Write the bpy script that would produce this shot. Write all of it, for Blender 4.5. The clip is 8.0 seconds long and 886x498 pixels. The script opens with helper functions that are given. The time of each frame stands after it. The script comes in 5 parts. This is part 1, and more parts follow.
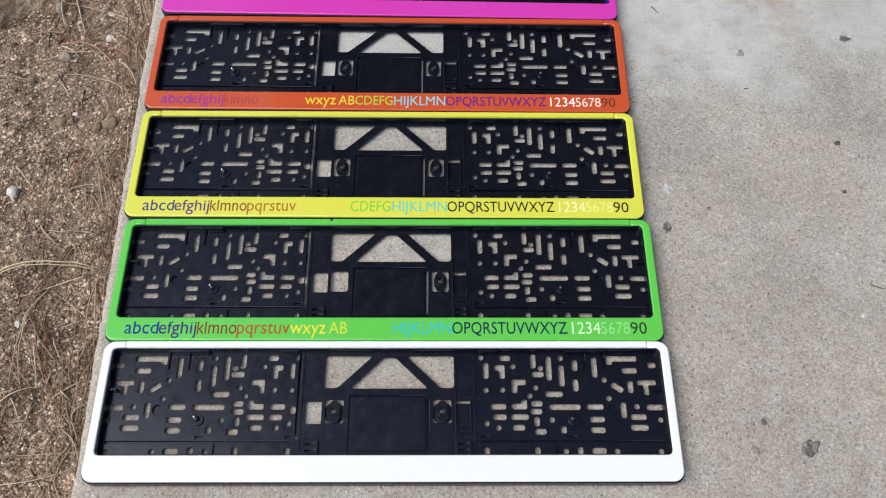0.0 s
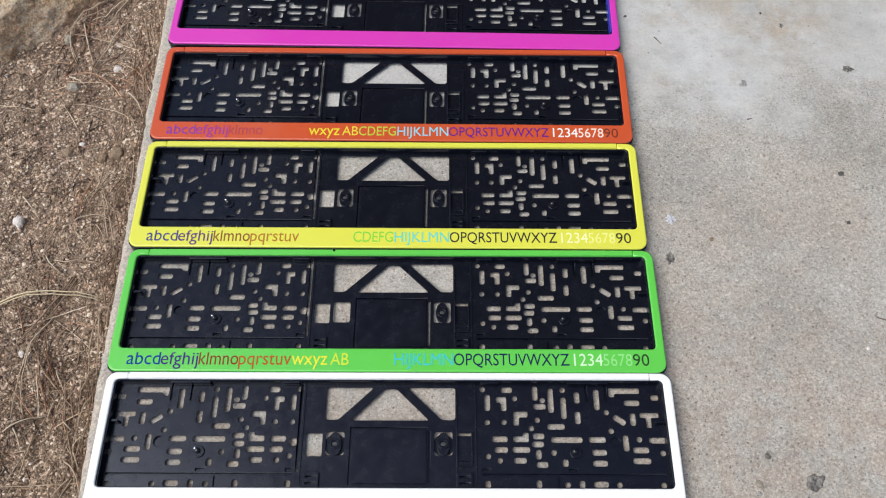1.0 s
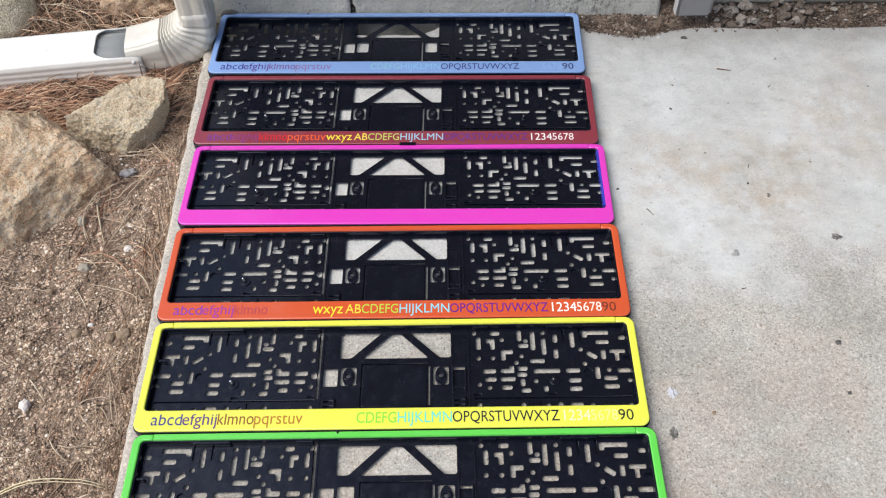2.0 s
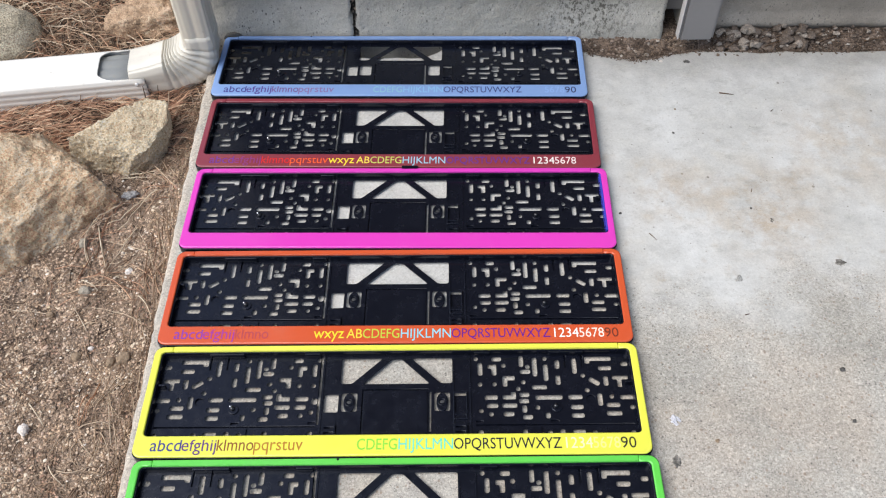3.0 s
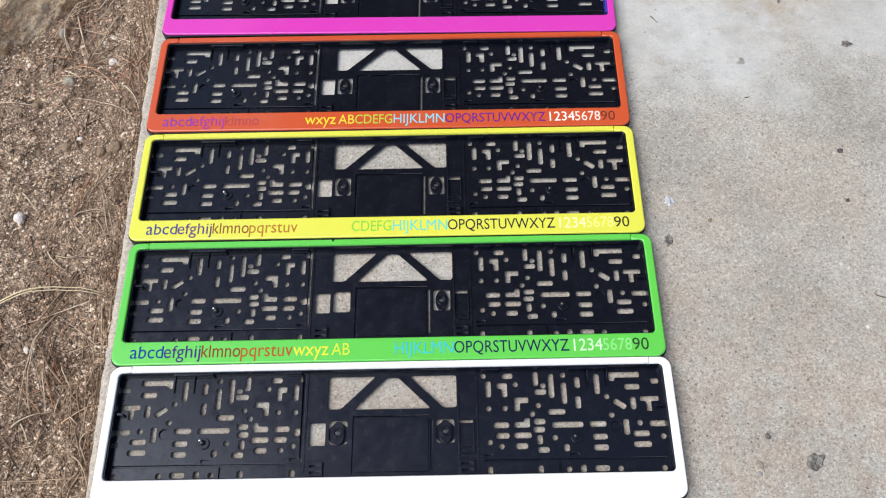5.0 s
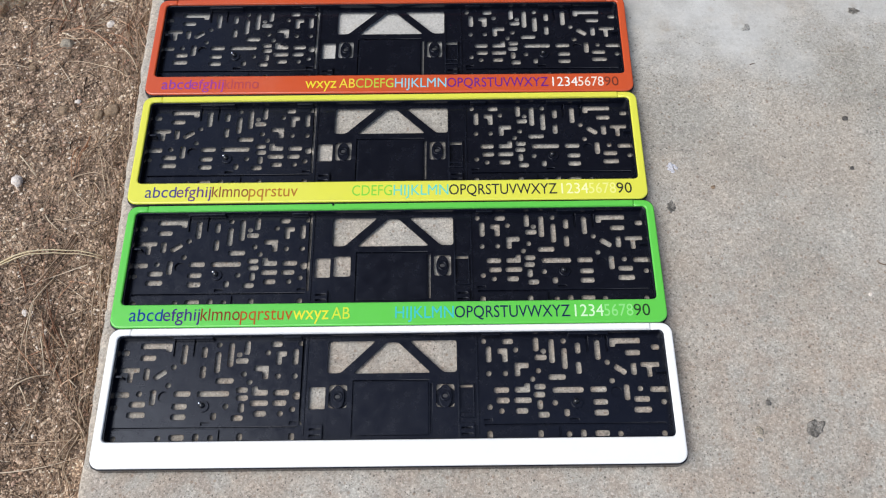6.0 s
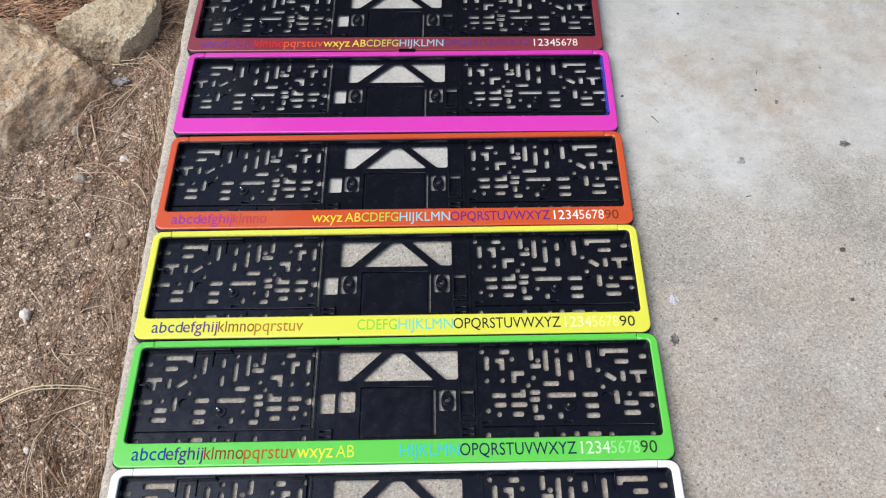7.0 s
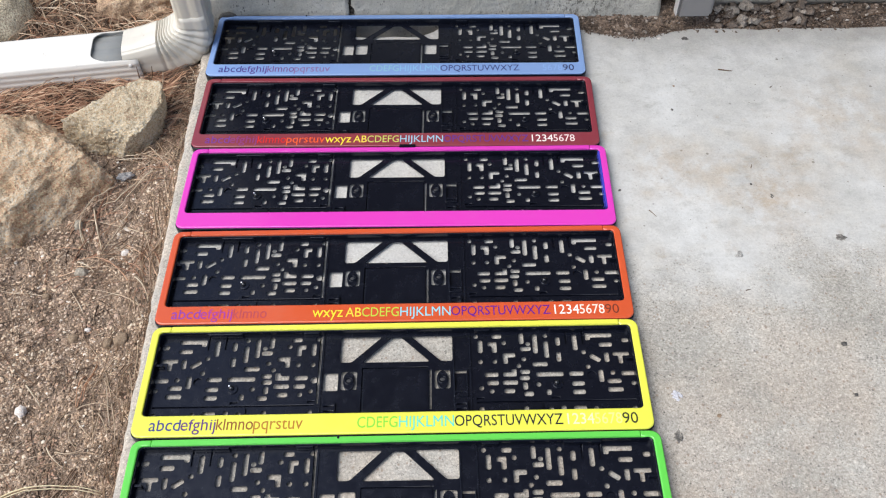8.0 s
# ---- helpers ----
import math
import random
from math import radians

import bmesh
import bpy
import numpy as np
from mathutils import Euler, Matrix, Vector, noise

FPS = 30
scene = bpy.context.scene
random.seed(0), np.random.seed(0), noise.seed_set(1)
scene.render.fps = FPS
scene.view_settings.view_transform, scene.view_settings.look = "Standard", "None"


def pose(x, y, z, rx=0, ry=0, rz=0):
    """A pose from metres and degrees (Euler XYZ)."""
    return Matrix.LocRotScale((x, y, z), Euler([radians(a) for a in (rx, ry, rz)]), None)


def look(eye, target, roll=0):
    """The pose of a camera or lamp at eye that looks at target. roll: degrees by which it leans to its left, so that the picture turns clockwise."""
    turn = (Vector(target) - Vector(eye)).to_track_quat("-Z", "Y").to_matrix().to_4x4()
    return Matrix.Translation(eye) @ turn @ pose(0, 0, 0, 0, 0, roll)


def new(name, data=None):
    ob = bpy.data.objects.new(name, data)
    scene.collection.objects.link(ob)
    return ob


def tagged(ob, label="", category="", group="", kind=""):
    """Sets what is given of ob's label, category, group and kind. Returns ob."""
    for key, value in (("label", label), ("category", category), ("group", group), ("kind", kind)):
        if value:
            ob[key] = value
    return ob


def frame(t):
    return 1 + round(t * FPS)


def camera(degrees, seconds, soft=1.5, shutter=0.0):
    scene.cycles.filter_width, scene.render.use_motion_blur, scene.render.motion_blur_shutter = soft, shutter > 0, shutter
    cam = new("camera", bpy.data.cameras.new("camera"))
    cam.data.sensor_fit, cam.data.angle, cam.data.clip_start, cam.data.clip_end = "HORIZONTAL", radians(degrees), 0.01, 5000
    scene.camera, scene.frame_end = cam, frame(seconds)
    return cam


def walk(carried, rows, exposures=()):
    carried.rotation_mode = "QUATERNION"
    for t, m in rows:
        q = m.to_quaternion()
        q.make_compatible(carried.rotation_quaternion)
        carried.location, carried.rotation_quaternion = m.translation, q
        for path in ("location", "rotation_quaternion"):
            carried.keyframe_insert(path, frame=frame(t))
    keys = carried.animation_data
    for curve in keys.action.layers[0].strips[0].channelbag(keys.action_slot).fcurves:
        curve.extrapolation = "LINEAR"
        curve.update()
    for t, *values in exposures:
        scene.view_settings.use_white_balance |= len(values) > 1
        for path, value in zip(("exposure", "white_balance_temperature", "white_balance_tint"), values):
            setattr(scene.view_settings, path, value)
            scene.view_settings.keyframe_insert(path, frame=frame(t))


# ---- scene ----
SKY, SUN = 0.15, 2.7
cam = camera(54.3, 8.0, 1.15)
PATH = [
    (0, (0.321, -0.169, 0.783), (0.336, 0.751, -0.993), 1.3),
    (0.5, (0.327, -0.159, 0.783), (0.332, 0.765, -0.991), 0.6),
    (1, (0.329, -0.161, 0.788), (0.32, 0.803, -0.965), 0.1),
    (1.2, (0.328, -0.161, 0.793), (0.318, 0.837, -0.941), -0.1),
    (1.5, (0.329, -0.149, 0.805), (0.313, 0.927, -0.881), -0.9),
    (1.6, (0.33, -0.145, 0.81), (0.312, 0.96, -0.858), -1.2),
    (1.7, (0.331, -0.14, 0.814), (0.312, 0.991, -0.835), -1.2),
    (2, (0.332, -0.123, 0.83), (0.313, 1.086, -0.764), -1.3),
    (2.2, (0.334, -0.115, 0.835), (0.311, 1.126, -0.733), -1.4),
    (2.65, (0.334, -0.113, 0.836), (0.309, 1.152, -0.712), -1.4),
    (3.3, (0.332, -0.114, 0.829), (0.308, 1.089, -0.768), -1.2),
    (3.5, (0.334, -0.114, 0.828), (0.303, 1.078, -0.777), -1.7),
    (4, (0.336, -0.116, 0.826), (0.299, 1.034, -0.81), -2.5),
    (4.2, (0.338, -0.121, 0.82), (0.3, 0.993, -0.841), -2.7),
    (4.3, (0.338, -0.123, 0.816), (0.301, 0.965, -0.862), -2.7),
    (4.5, (0.339, -0.131, 0.806), (0.304, 0.891, -0.912), -2.7),
    (4.7, (0.337, -0.136, 0.803), (0.308, 0.829, -0.949), -2.4),
    (5, (0.338, -0.15, 0.796), (0.312, 0.761, -0.984), -2.2),
    (5.1, (0.337, -0.154, 0.791), (0.316, 0.738, -0.999), -1.9),
    (5.2, (0.337, -0.16, 0.789), (0.316, 0.713, -1.01), -2.1),
    (5.7, (0.336, -0.164, 0.785), (0.314, 0.682, -1.028), -1.9),
    (6.3, (0.334, -0.149, 0.789), (0.31, 0.76, -0.992), -1.6),
    (6.5, (0.332, -0.143, 0.794), (0.309, 0.804, -0.967), -1.6),
    (6.8, (0.331, -0.134, 0.804), (0.31, 0.887, -0.915), -1.5),
    (7, (0.333, -0.132, 0.809), (0.308, 0.935, -0.883), -1.8),
    (7.2, (0.331, -0.131, 0.81), (0.312, 0.983, -0.851), -1.6),
    (7.5, (0.33, -0.124, 0.814), (0.313, 1.041, -0.811), -1.5),
    (8, (0.329, -0.12, 0.819), (0.314, 1.1, -0.766), -1.4),
]
walk(cam, [(t, look(eye, target, roll)) for t, eye, target, roll in PATH],
     [(0, -0.24), (0.5, -0.22), (1.0, -0.17), (1.5, 0.02), (2.2, 0.13), (3.5, 0.12), (4.2, 0.08), (4.7, 0.04), (5.2, -0.02), (6.4, -0.2), (7.0, 0.0), (8.0, 0.15)])

# ---------------------------------------------------------------- light
world = bpy.data.worlds.new("sky")
scene.world = world
world.use_nodes = True
wn = world.node_tree
sky = wn.nodes.new("ShaderNodeTexSky")
sky.sky_type, sky.sun_disc = "NISHITA", False
sky.sun_elevation, sky.sun_rotation = radians(55.9), radians(-108.4)
sky.air_density, sky.dust_density = 1.0, 3.0
wn.links.new(sky.outputs["Color"], wn.nodes["Background"].inputs["Color"])
wn.nodes["Background"].inputs["Strength"].default_value = SKY
sun = new("sun", bpy.data.lights.new("sun", "SUN"))
sun.data.energy, sun.data.angle, sun.data.color = SUN, radians(56), (0.958, 0.985, 0.985)
sun.matrix_world = look((-1.35, -0.45, 2.1), (0, 0, 0))


# ---------------------------------------------------------------- materials
def nodes_of(name, rough=0.6, spec=0.5):
    m = bpy.data.materials.new(name)
    m.use_nodes = True
    nt = m.node_tree
    b = nt.nodes["Principled BSDF"]
    b.inputs["Roughness"].default_value = rough
    b.inputs["Specular IOR Level"].default_value = spec
    return m, nt, b


def tex(nt, kind, scale, detail=3.0, rough=0.55, coords="Object", stretch=None):
    tc = nt.nodes.new("ShaderNodeTexCoord")
    src = tc.outputs[coords]
    if stretch:
        mp = nt.nodes.new("ShaderNodeMapping")
        mp.inputs["Scale"].default_value = stretch
        nt.links.new(src, mp.inputs["Vector"])
        src = mp.outputs["Vector"]
    n = nt.nodes.new("ShaderNodeTexNoise" if kind == "noise" else "ShaderNodeTexVoronoi")
    n.inputs["Scale"].default_value = scale
    if kind == "noise":
        n.inputs["Detail"].default_value = detail
        n.inputs["Roughness"].default_value = rough
    nt.links.new(src, n.inputs["Vector"])
    return n


def ramp(nt, src, stops):
    r = nt.nodes.new("ShaderNodeValToRGB")
    els = r.color_ramp.elements
    while len(els) < len(stops):
        els.new(0.5)
    for e, (p, c) in zip(els, stops):
        e.position = p
        e.color = (*c, 1) if len(c) == 3 else c
    nt.links.new(src, r.inputs["Fac"])
    return r.outputs["Color"]


def grey(nt, src, a, b, va=0.0, vb=1.0):
    r = nt.nodes.new("ShaderNodeMapRange")
    r.inputs["From Min"].default_value, r.inputs["From Max"].default_value = a, b
    r.inputs["To Min"].default_value, r.inputs["To Max"].default_value = va, vb
    nt.links.new(src, r.inputs["Value"])
    return r.outputs["Result"]


def mix(nt, fac, a, b, mode="MIX"):
    m = nt.nodes.new("ShaderNodeMix")
    m.data_type, m.blend_type = "RGBA", mode
    for sock, v in ((m.inputs[0], fac), (m.inputs[6], a), (m.inputs[7], b)):
        if isinstance(v, bpy.types.NodeSocket):
            nt.links.new(v, sock)
        elif isinstance(v, (int, float)):
            sock.default_value = v
        else:
            sock.default_value = (*v, 1)
    return m.outputs[2]


def mul(nt, a, b, op="MULTIPLY"):
    m = nt.nodes.new("ShaderNodeMath")
    m.operation = op
    for sock, v in ((m.inputs[0], a), (m.inputs[1], b)):
        if isinstance(v, (int, float)):
            sock.default_value = v
        else:
            nt.links.new(v, sock)
    return m.outputs[0]


def bump(nt, b, src, strength, dist):
    n = nt.nodes.new("ShaderNodeBump")
    n.inputs["Strength"].default_value, n.inputs["Distance"].default_value = strength, dist
    nt.links.new(src, n.inputs["Height"])
    last = b.inputs["Normal"].links
    if last:
        nt.links.new(last[0].from_socket, n.inputs["Normal"])
    nt.links.new(n.outputs["Normal"], b.inputs["Normal"])


def island(nt):
    return nt.nodes.new("ShaderNodeNewGeometry").outputs["Random Per Island"]


def slab_concrete():
    """Weathered concrete: worn, sandy with dark and pale grit, smooth and whitish towards the house."""
    m, nt, b = nodes_of("slab_concrete", 0.85, 0.3)
    sep = nt.nodes.new("ShaderNodeSeparateXYZ")
    tc = nt.nodes.new("ShaderNodeTexCoord")
    nt.links.new(tc.outputs["Object"], sep.inputs[0])
    wob = tex(nt, "noise", 5.0, 6.0, 0.65).outputs["Fac"]
    edge = mul(nt, sep.outputs["Y"], mul(nt, wob, 0.42), "ADD")
    edge = mul(nt, edge, mul(nt, tex(nt, "noise", 45.0, 5.0, 0.7).outputs["Fac"], 0.10), "ADD")
    smooth = mul(nt, grey(nt, edge, 0.675, 0.765), mul(nt, grey(nt, sep.outputs["X"], -0.005, 0.03), grey(nt, sep.outputs["X"], 0.35, 0.55, 0.68, 1.0)))
    broad = tex(nt, "noise", 7.0, 5.0, 0.6).outputs["Fac"]
    sandy = ramp(nt, broad, [(0.30, (0.335, 0.317, 0.28)), (0.43, (0.385, 0.365, 0.325)), (0.56, (0.44, 0.418, 0.375)), (0.72, (0.50, 0.477, 0.43))])
    white = ramp(nt, tex(nt, "noise", 9.0, 6.0, 0.6).outputs["Fac"],
                 [(0.3, (0.47, 0.462, 0.435)), (0.5, (0.535, 0.53, 0.508)), (0.7, (0.61, 0.61, 0.595))])
    rust = grey(nt, tex(nt, "noise", 6.3, 4.0, 0.6, stretch=(1, 1.3, 1)).outputs["Fac"], 0.57, 0.72)
    white = mix(nt, mul(nt, rust, 0.3), white, (0.46, 0.39, 0.29))
    hue = grey(nt, tex(nt, "noise", 9.5, 5.0, 0.6, stretch=(1, 0.8, 1)).outputs["Fac"], 0.42, 0.6)
    sandy = mix(nt, mul(nt, hue, 0.5), sandy, (0.445, 0.385, 0.32))
    near = grey(nt, mul(nt, sep.outputs["Y"], mul(nt, tex(nt, "noise", 4.0, 4.0, 0.6).outputs["Fac"], 0.3), "ADD"), 0.52, 0.22)
    tint = grey(nt, tex(nt, "noise", 38, 5.0, 0.65).outputs["Fac"], 0.40, 0.60)
    sandy = mix(nt, mul(nt, mul(nt, tint, near), 0.6), sandy, (0.40, 0.325, 0.262))
    col = mix(nt, smooth, sandy, white)
    stain = grey(nt, tex(nt, "noise", 16.0, 5.0, 0.7).outputs["Fac"], 0.56, 0.74)
    col = mix(nt, mul(nt, stain, 0.26), col, (0.21, 0.19, 0.165))
    for scale, lo, tone in ((60, 0.85, (0.15, 0.14, 0.12)), (120, 0.87, (0.16, 0.145, 0.12))):
        v = tex(nt, "voronoi", scale)
        speck = mul(nt, grey(nt, sep_red(nt, v.outputs["Color"]), lo, lo + 0.03), grey(nt, v.outputs["Distance"], 0.14, 0.09))
        col = mix(nt, mul(nt, mul(nt, speck, 0.75), smooth), col, tone)
    for scale, lo, amount in ((24, 0.84, 0.5), (55, 0.86, 0.45)):
        v = tex(nt, "voronoi", scale)
        fleck = mul(nt, grey(nt, sep_red(nt, v.outputs["Color"]), lo, lo + 0.05), grey(nt, v.outputs["Distance"], 0.34, 0.05))
        fleck = mul(nt, fleck, grey(nt, tex(nt, "noise", 130, 4.0, 0.7).outputs["Fac"], 0.38, 0.6))
        col = mix(nt, mul(nt, mul(nt, fleck, amount), smooth), col, (0.38, 0.30, 0.21))
    # Greyer and darker towards the far end, on the right part only.
    film = mul(nt, sep.outputs["Y"], mul(nt, tex(nt, "noise", 17, 5.0, 0.65).outputs["Fac"], 0.10), "ADD")
    film = mul(nt, grey(nt, film, 0.888, 0.955), grey(nt, sep.outputs["X"], 0.5, 0.6))
    col = mix(nt, mul(nt, film, 0.5), col, (0.22, 0.20, 0.175))
    for sx, sy, r, amount in ((0.725, 0.600, 0.10, 0.75), (0.615, 0.640, 0.08, 0.55), (0.86, 0.72, 0.12, 0.5), (0.78, 0.66, 0.03, 0.5)):
        spot = nt.nodes.new("ShaderNodeVectorMath")
        spot.operation = "DISTANCE"
        spot.inputs[1].default_value = (sx, sy, 0.0)
        nt.links.new(tc.outputs["Object"], spot.inputs[0])
        tan = mul(nt, grey(nt, spot.outputs["Value"], r, r * 0.2), grey(nt, tex(nt, "noise", 28, 6.0, 0.7).outputs["Fac"], 0.40, 0.60))
        col = mix(nt, mul(nt, tan, amount), col, (0.40, 0.315, 0.225))
    smudge = grey(nt, tex(nt, "noise", 34, 6.0, 0.72, stretch=(1, 1.5, 1)).outputs["Fac"], 0.55, 0.68)
    col = mix(nt, mul(nt, mul(nt, smudge, 0.34), smooth), col, (0.27, 0.265, 0.235))
    mottle = tex(nt, "noise", 42, 4.0, 0.6).outputs["Fac"]
    col = mix(nt, grey(nt, smooth, 0.0, 1.0, 0.22, 0.34), col, ramp(nt, mottle, [(0.32, (0.36, 0.36, 0.37)), (0.5, (0.5, 0.5, 0.5)), (0.68, (0.62, 0.61, 0.59))]), "OVERLAY")
    rim = mul(nt, sep.outputs["X"], mul(nt, sep.outputs["Y"], 0.03), "ADD")
    rim = mul(nt, grey(nt, rim, 0.013, 0.004), grey(nt, tex(nt, "noise", 40, 5.0, 0.7).outputs["Fac"], 0.38, 0.56))
    col = mix(nt, mul(nt, rim, 0.8), col, (0.52, 0.455, 0.375))
    grit_amount = mul(nt, grey(nt, smooth, 0.0, 1.0, 1.0, 0.22), grey(nt, rim, 0.0, 1.0, 1.0, 0.35))
    for scale, spread in ((520, 0.38), (1000, 0.36)):
        cells = sep_red(nt, tex(nt, "voronoi", scale).outputs["Color"])
        shade = ramp(nt, cells, [(0.0, (0.5 - 0.42 * spread,) * 3), (0.16, (0.44,) * 3), (0.85, (0.54,) * 3), (1.0, (0.5 + 0.42 * spread,) * 3)])
        col = mix(nt, mul(nt, grey(nt, smooth, 0.0, 1.0, 1.0, 0.15), 0.8), col, shade, "OVERLAY")
    for scale, lo, hi, tone, amount in ((640, 0.86, 0.90, (0.07, 0.065, 0.058), 0.85), (560, 0.84, 0.88, (0.66, 0.62, 0.56), 0.55),
                                        (300, 0.95, 0.96, (0.06, 0.057, 0.052), 0.7), (240, 0.87, 0.90, (0.25, 0.175, 0.125), 0.65)):
        v = tex(nt, "voronoi", scale)
        pick = grey(nt, sep_red(nt, v.outputs["Color"]), lo, hi)
        core = grey(nt, v.outputs["Distance"], 0.42, 0.22)
        col = mix(nt, mul(nt, mul(nt, mul(nt, pick, core), amount), grit_amount), col, tone)
    fine = tex(nt, "noise", 300, 4.0, 0.75).outputs["Fac"]
    col = mix(nt, grey(nt, smooth, 0.0, 1.0, 0.36, 0.14), col, ramp(nt, fine, [(0.34, (0.25, 0.25, 0.25)), (0.66, (0.75, 0.75, 0.75))]), "OVERLAY")
    nt.links.new(col, b.inputs["Base Color"])
    bump(nt, b, fine, 0.2, 0.0008)
    bump(nt, b, tex(nt, "noise", 60, 4.0).outputs["Fac"], 0.25, 0.003)
    return m


def sep_red(nt, src):
    s = nt.nodes.new("ShaderNodeSeparateColor")
    nt.links.new(src, s.inputs[0])
    return s.outputs[0]


def speckled(name, stops, scale, fine_scale, dark=(0.06, 0.05, 0.04), bumpy=0.003, rough=0.9, dark_amount=0.55, harsh=0.0, grains=0.0):
    m, nt, b = nodes_of(name, rough, 0.25)
    col = ramp(nt, tex(nt, "noise", scale, 6.0, 0.65).outputs["Fac"], stops)
    v = tex(nt, "voronoi", fine_scale)
    pick = mul(nt, grey(nt, sep_red(nt, v.outputs["Color"]), 0.70, 0.95), grey(nt, v.outputs["Distance"], 0.5, 0.2))
    col = mix(nt, mul(nt, pick, dark_amount), col, dark)
    fine = tex(nt, "noise", fine_scale * 1.4, 4.0, 0.7).outputs["Fac"]
    col = mix(nt, 0.75, col, ramp(nt, fine, [(0.32 + harsh, (0.22 - harsh,) * 3), (0.68 - harsh, (0.78 + harsh,) * 3)]), "OVERLAY")
    nt.links.new(col, b.inputs["Base Color"])
    if grains:
        for scale, deep in ((fine_scale, 0.0016), (fine_scale * 0.4, 0.003)):
            bump(nt, b, tex(nt, "voronoi", scale).outputs["Distance"], grains, deep)
    bump(nt, b, fine, 0.7, bumpy * 0.4)
    bump(nt, b, tex(nt, "noise", scale * 4, 5.0, 0.65).outputs["Fac"], 0.6, bumpy)
    return m


def wall_render(name, stops, pit_amount=0.8, stain=None, fine_amount=0.3, relief=0.8):
    """Trowelled render with sparse dark pits, and a mossy stain round one spot (x, z, radius)."""
    m, nt, b = nodes_of(name, 0.9, 0.25)
    col = ramp(nt, tex(nt, "noise", 13, 6.0, 0.6).outputs["Fac"], stops)
    for scale, lo in ((210, 0.72), (420, 0.66)):
        v = tex(nt, "voronoi", scale, stretch=(1, 1, 0.6))
        pit = mul(nt, grey(nt, sep_red(nt, v.outputs["Color"]), lo, lo + 0.06), grey(nt, v.outputs["Distance"], 0.34, 0.16))
        pit = mul(nt, pit, grey(nt, tex(nt, "noise", 26, 4.0).outputs["Fac"], 0.42, 0.58))
        col = mix(nt, mul(nt, pit, pit_amount), col, (0.07, 0.066, 0.06))
        bump(nt, b, pit, -0.6, 0.002)
    if stain:
        tc = nt.nodes.new("ShaderNodeTexCoord")
        d = nt.nodes.new("ShaderNodeVectorMath")
        d.operation = "DISTANCE"
        d.inputs[1].default_value = (stain[0], 0.955, stain[1])
        nt.links.new(tc.outputs["Object"], d.inputs[0])
        near = grey(nt, d.outputs["Value"], stain[2], stain[2] * 0.3)
        blot = grey(nt, tex(nt, "noise", 190, 6.0, 0.8, stretch=(1, 1, 0.7)).outputs["Fac"], 0.51, 0.56)
        col = mix(nt, mul(nt, mul(nt, near, blot), 0.85), col, (0.065, 0.06, 0.05))
    fine = tex(nt, "noise", 430, 4.0, 0.7).outputs["Fac"]
    col = mix(nt, fine_amount, col, ramp(nt, fine, [(0.32, (0.25, 0.25, 0.25)), (0.68, (0.75, 0.75, 0.75))]), "OVERLAY")
    nt.links.new(col, b.inputs["Base Color"])
    bump(nt, b, fine, 0.4, 0.001)
    bump(nt, b, tex(nt, "noise", 130, 5.0, 0.65).outputs["Fac"], relief, 0.004)
    return m


def scattered(name, stops, rough=0.8, grain=300, broad=0):
    """A colour for each island of a joined mesh, with fine grain."""
    m, nt, b = nodes_of(name, rough, 0.3)
    col = ramp(nt, island(nt), stops)
    if broad:
        for scale, low in ((broad, 0.27), (broad * 0.45, 0.36)):
            patch = tex(nt, "noise", scale, 5.0, 0.65).outputs["Fac"]
            col = mix(nt, 0.9, col, ramp(nt, patch, [(0.36, (low, low - 0.01, low - 0.02)), (0.5, (0.5, 0.5, 0.5)), (0.66, (0.63, 0.62, 0.61))]), "OVERLAY")
    fine = tex(nt, "noise", grain, 3.0).outputs["Fac"]
    col = mix(nt, 0.5, col, ramp(nt, fine, [(0.3, (0.3, 0.3, 0.3)), (0.7, (0.7, 0.7, 0.7))]), "OVERLAY")
    nt.links.new(col, b.inputs["Base Color"])
    bump(nt, b, fine, 0.3, 0.0008)
    return m


def gloss_plastic(name, rgb, rough=0.17):
    """Smooth coloured plastic with faint scuffs and dust."""
    m, nt, b = nodes_of(name, rough, 0.7)
    n = tex(nt, "noise", 30, 5.0, 0.6).outputs["Fac"]
    dusty = tuple(0.88 * c + min(0.04, 0.02 + 0.5 * c) for c in rgb)
    col = mix(nt, grey(nt, n, 0.5, 0.75, 0.0, 0.45), rgb, dusty)
    nt.links.new(col, b.inputs["Base Color"])
    nt.links.new(grey(nt, tex(nt, "noise", 90, 4.0).outputs["Fac"], 0.3, 0.7, rough - 0.06, rough + 0.1), b.inputs["Roughness"])
    bump(nt, b, tex(nt, "noise", 14, 2.0).outputs["Fac"], 0.05, 0.004)
    return m


def black_plastic():
    m, nt, b = nodes_of("black_plastic", 0.4, 0.45)
    # Blue specular tint and bluish base put the sky's reflection into the colour.
    b.inputs["Specular Tint"].default_value = (0.82, 0.87, 1.0, 1.0)
    dust = grey(nt, tex(nt, "noise", 55, 6.0, 0.7).outputs["Fac"], 0.48, 0.78)
    col = mix(nt, mul(nt, dust, 0.35), (0.0046, 0.0054, 0.0100), (0.013, 0.0150, 0.024))
    nt.links.new(col, b.inputs["Base Color"])
    nt.links.new(grey(nt, tex(nt, "noise", 120, 4.0).outputs["Fac"], 0.3, 0.7, 0.15, 0.30), b.inputs["Roughness"])
    bump(nt, b, tex(nt, "noise", 900, 2.0).outputs["Fac"], 0.15, 0.0003)
    bump(nt, b, tex(nt, "noise", 9, 2.0).outputs["Fac"], 0.09, 0.008)
    return m


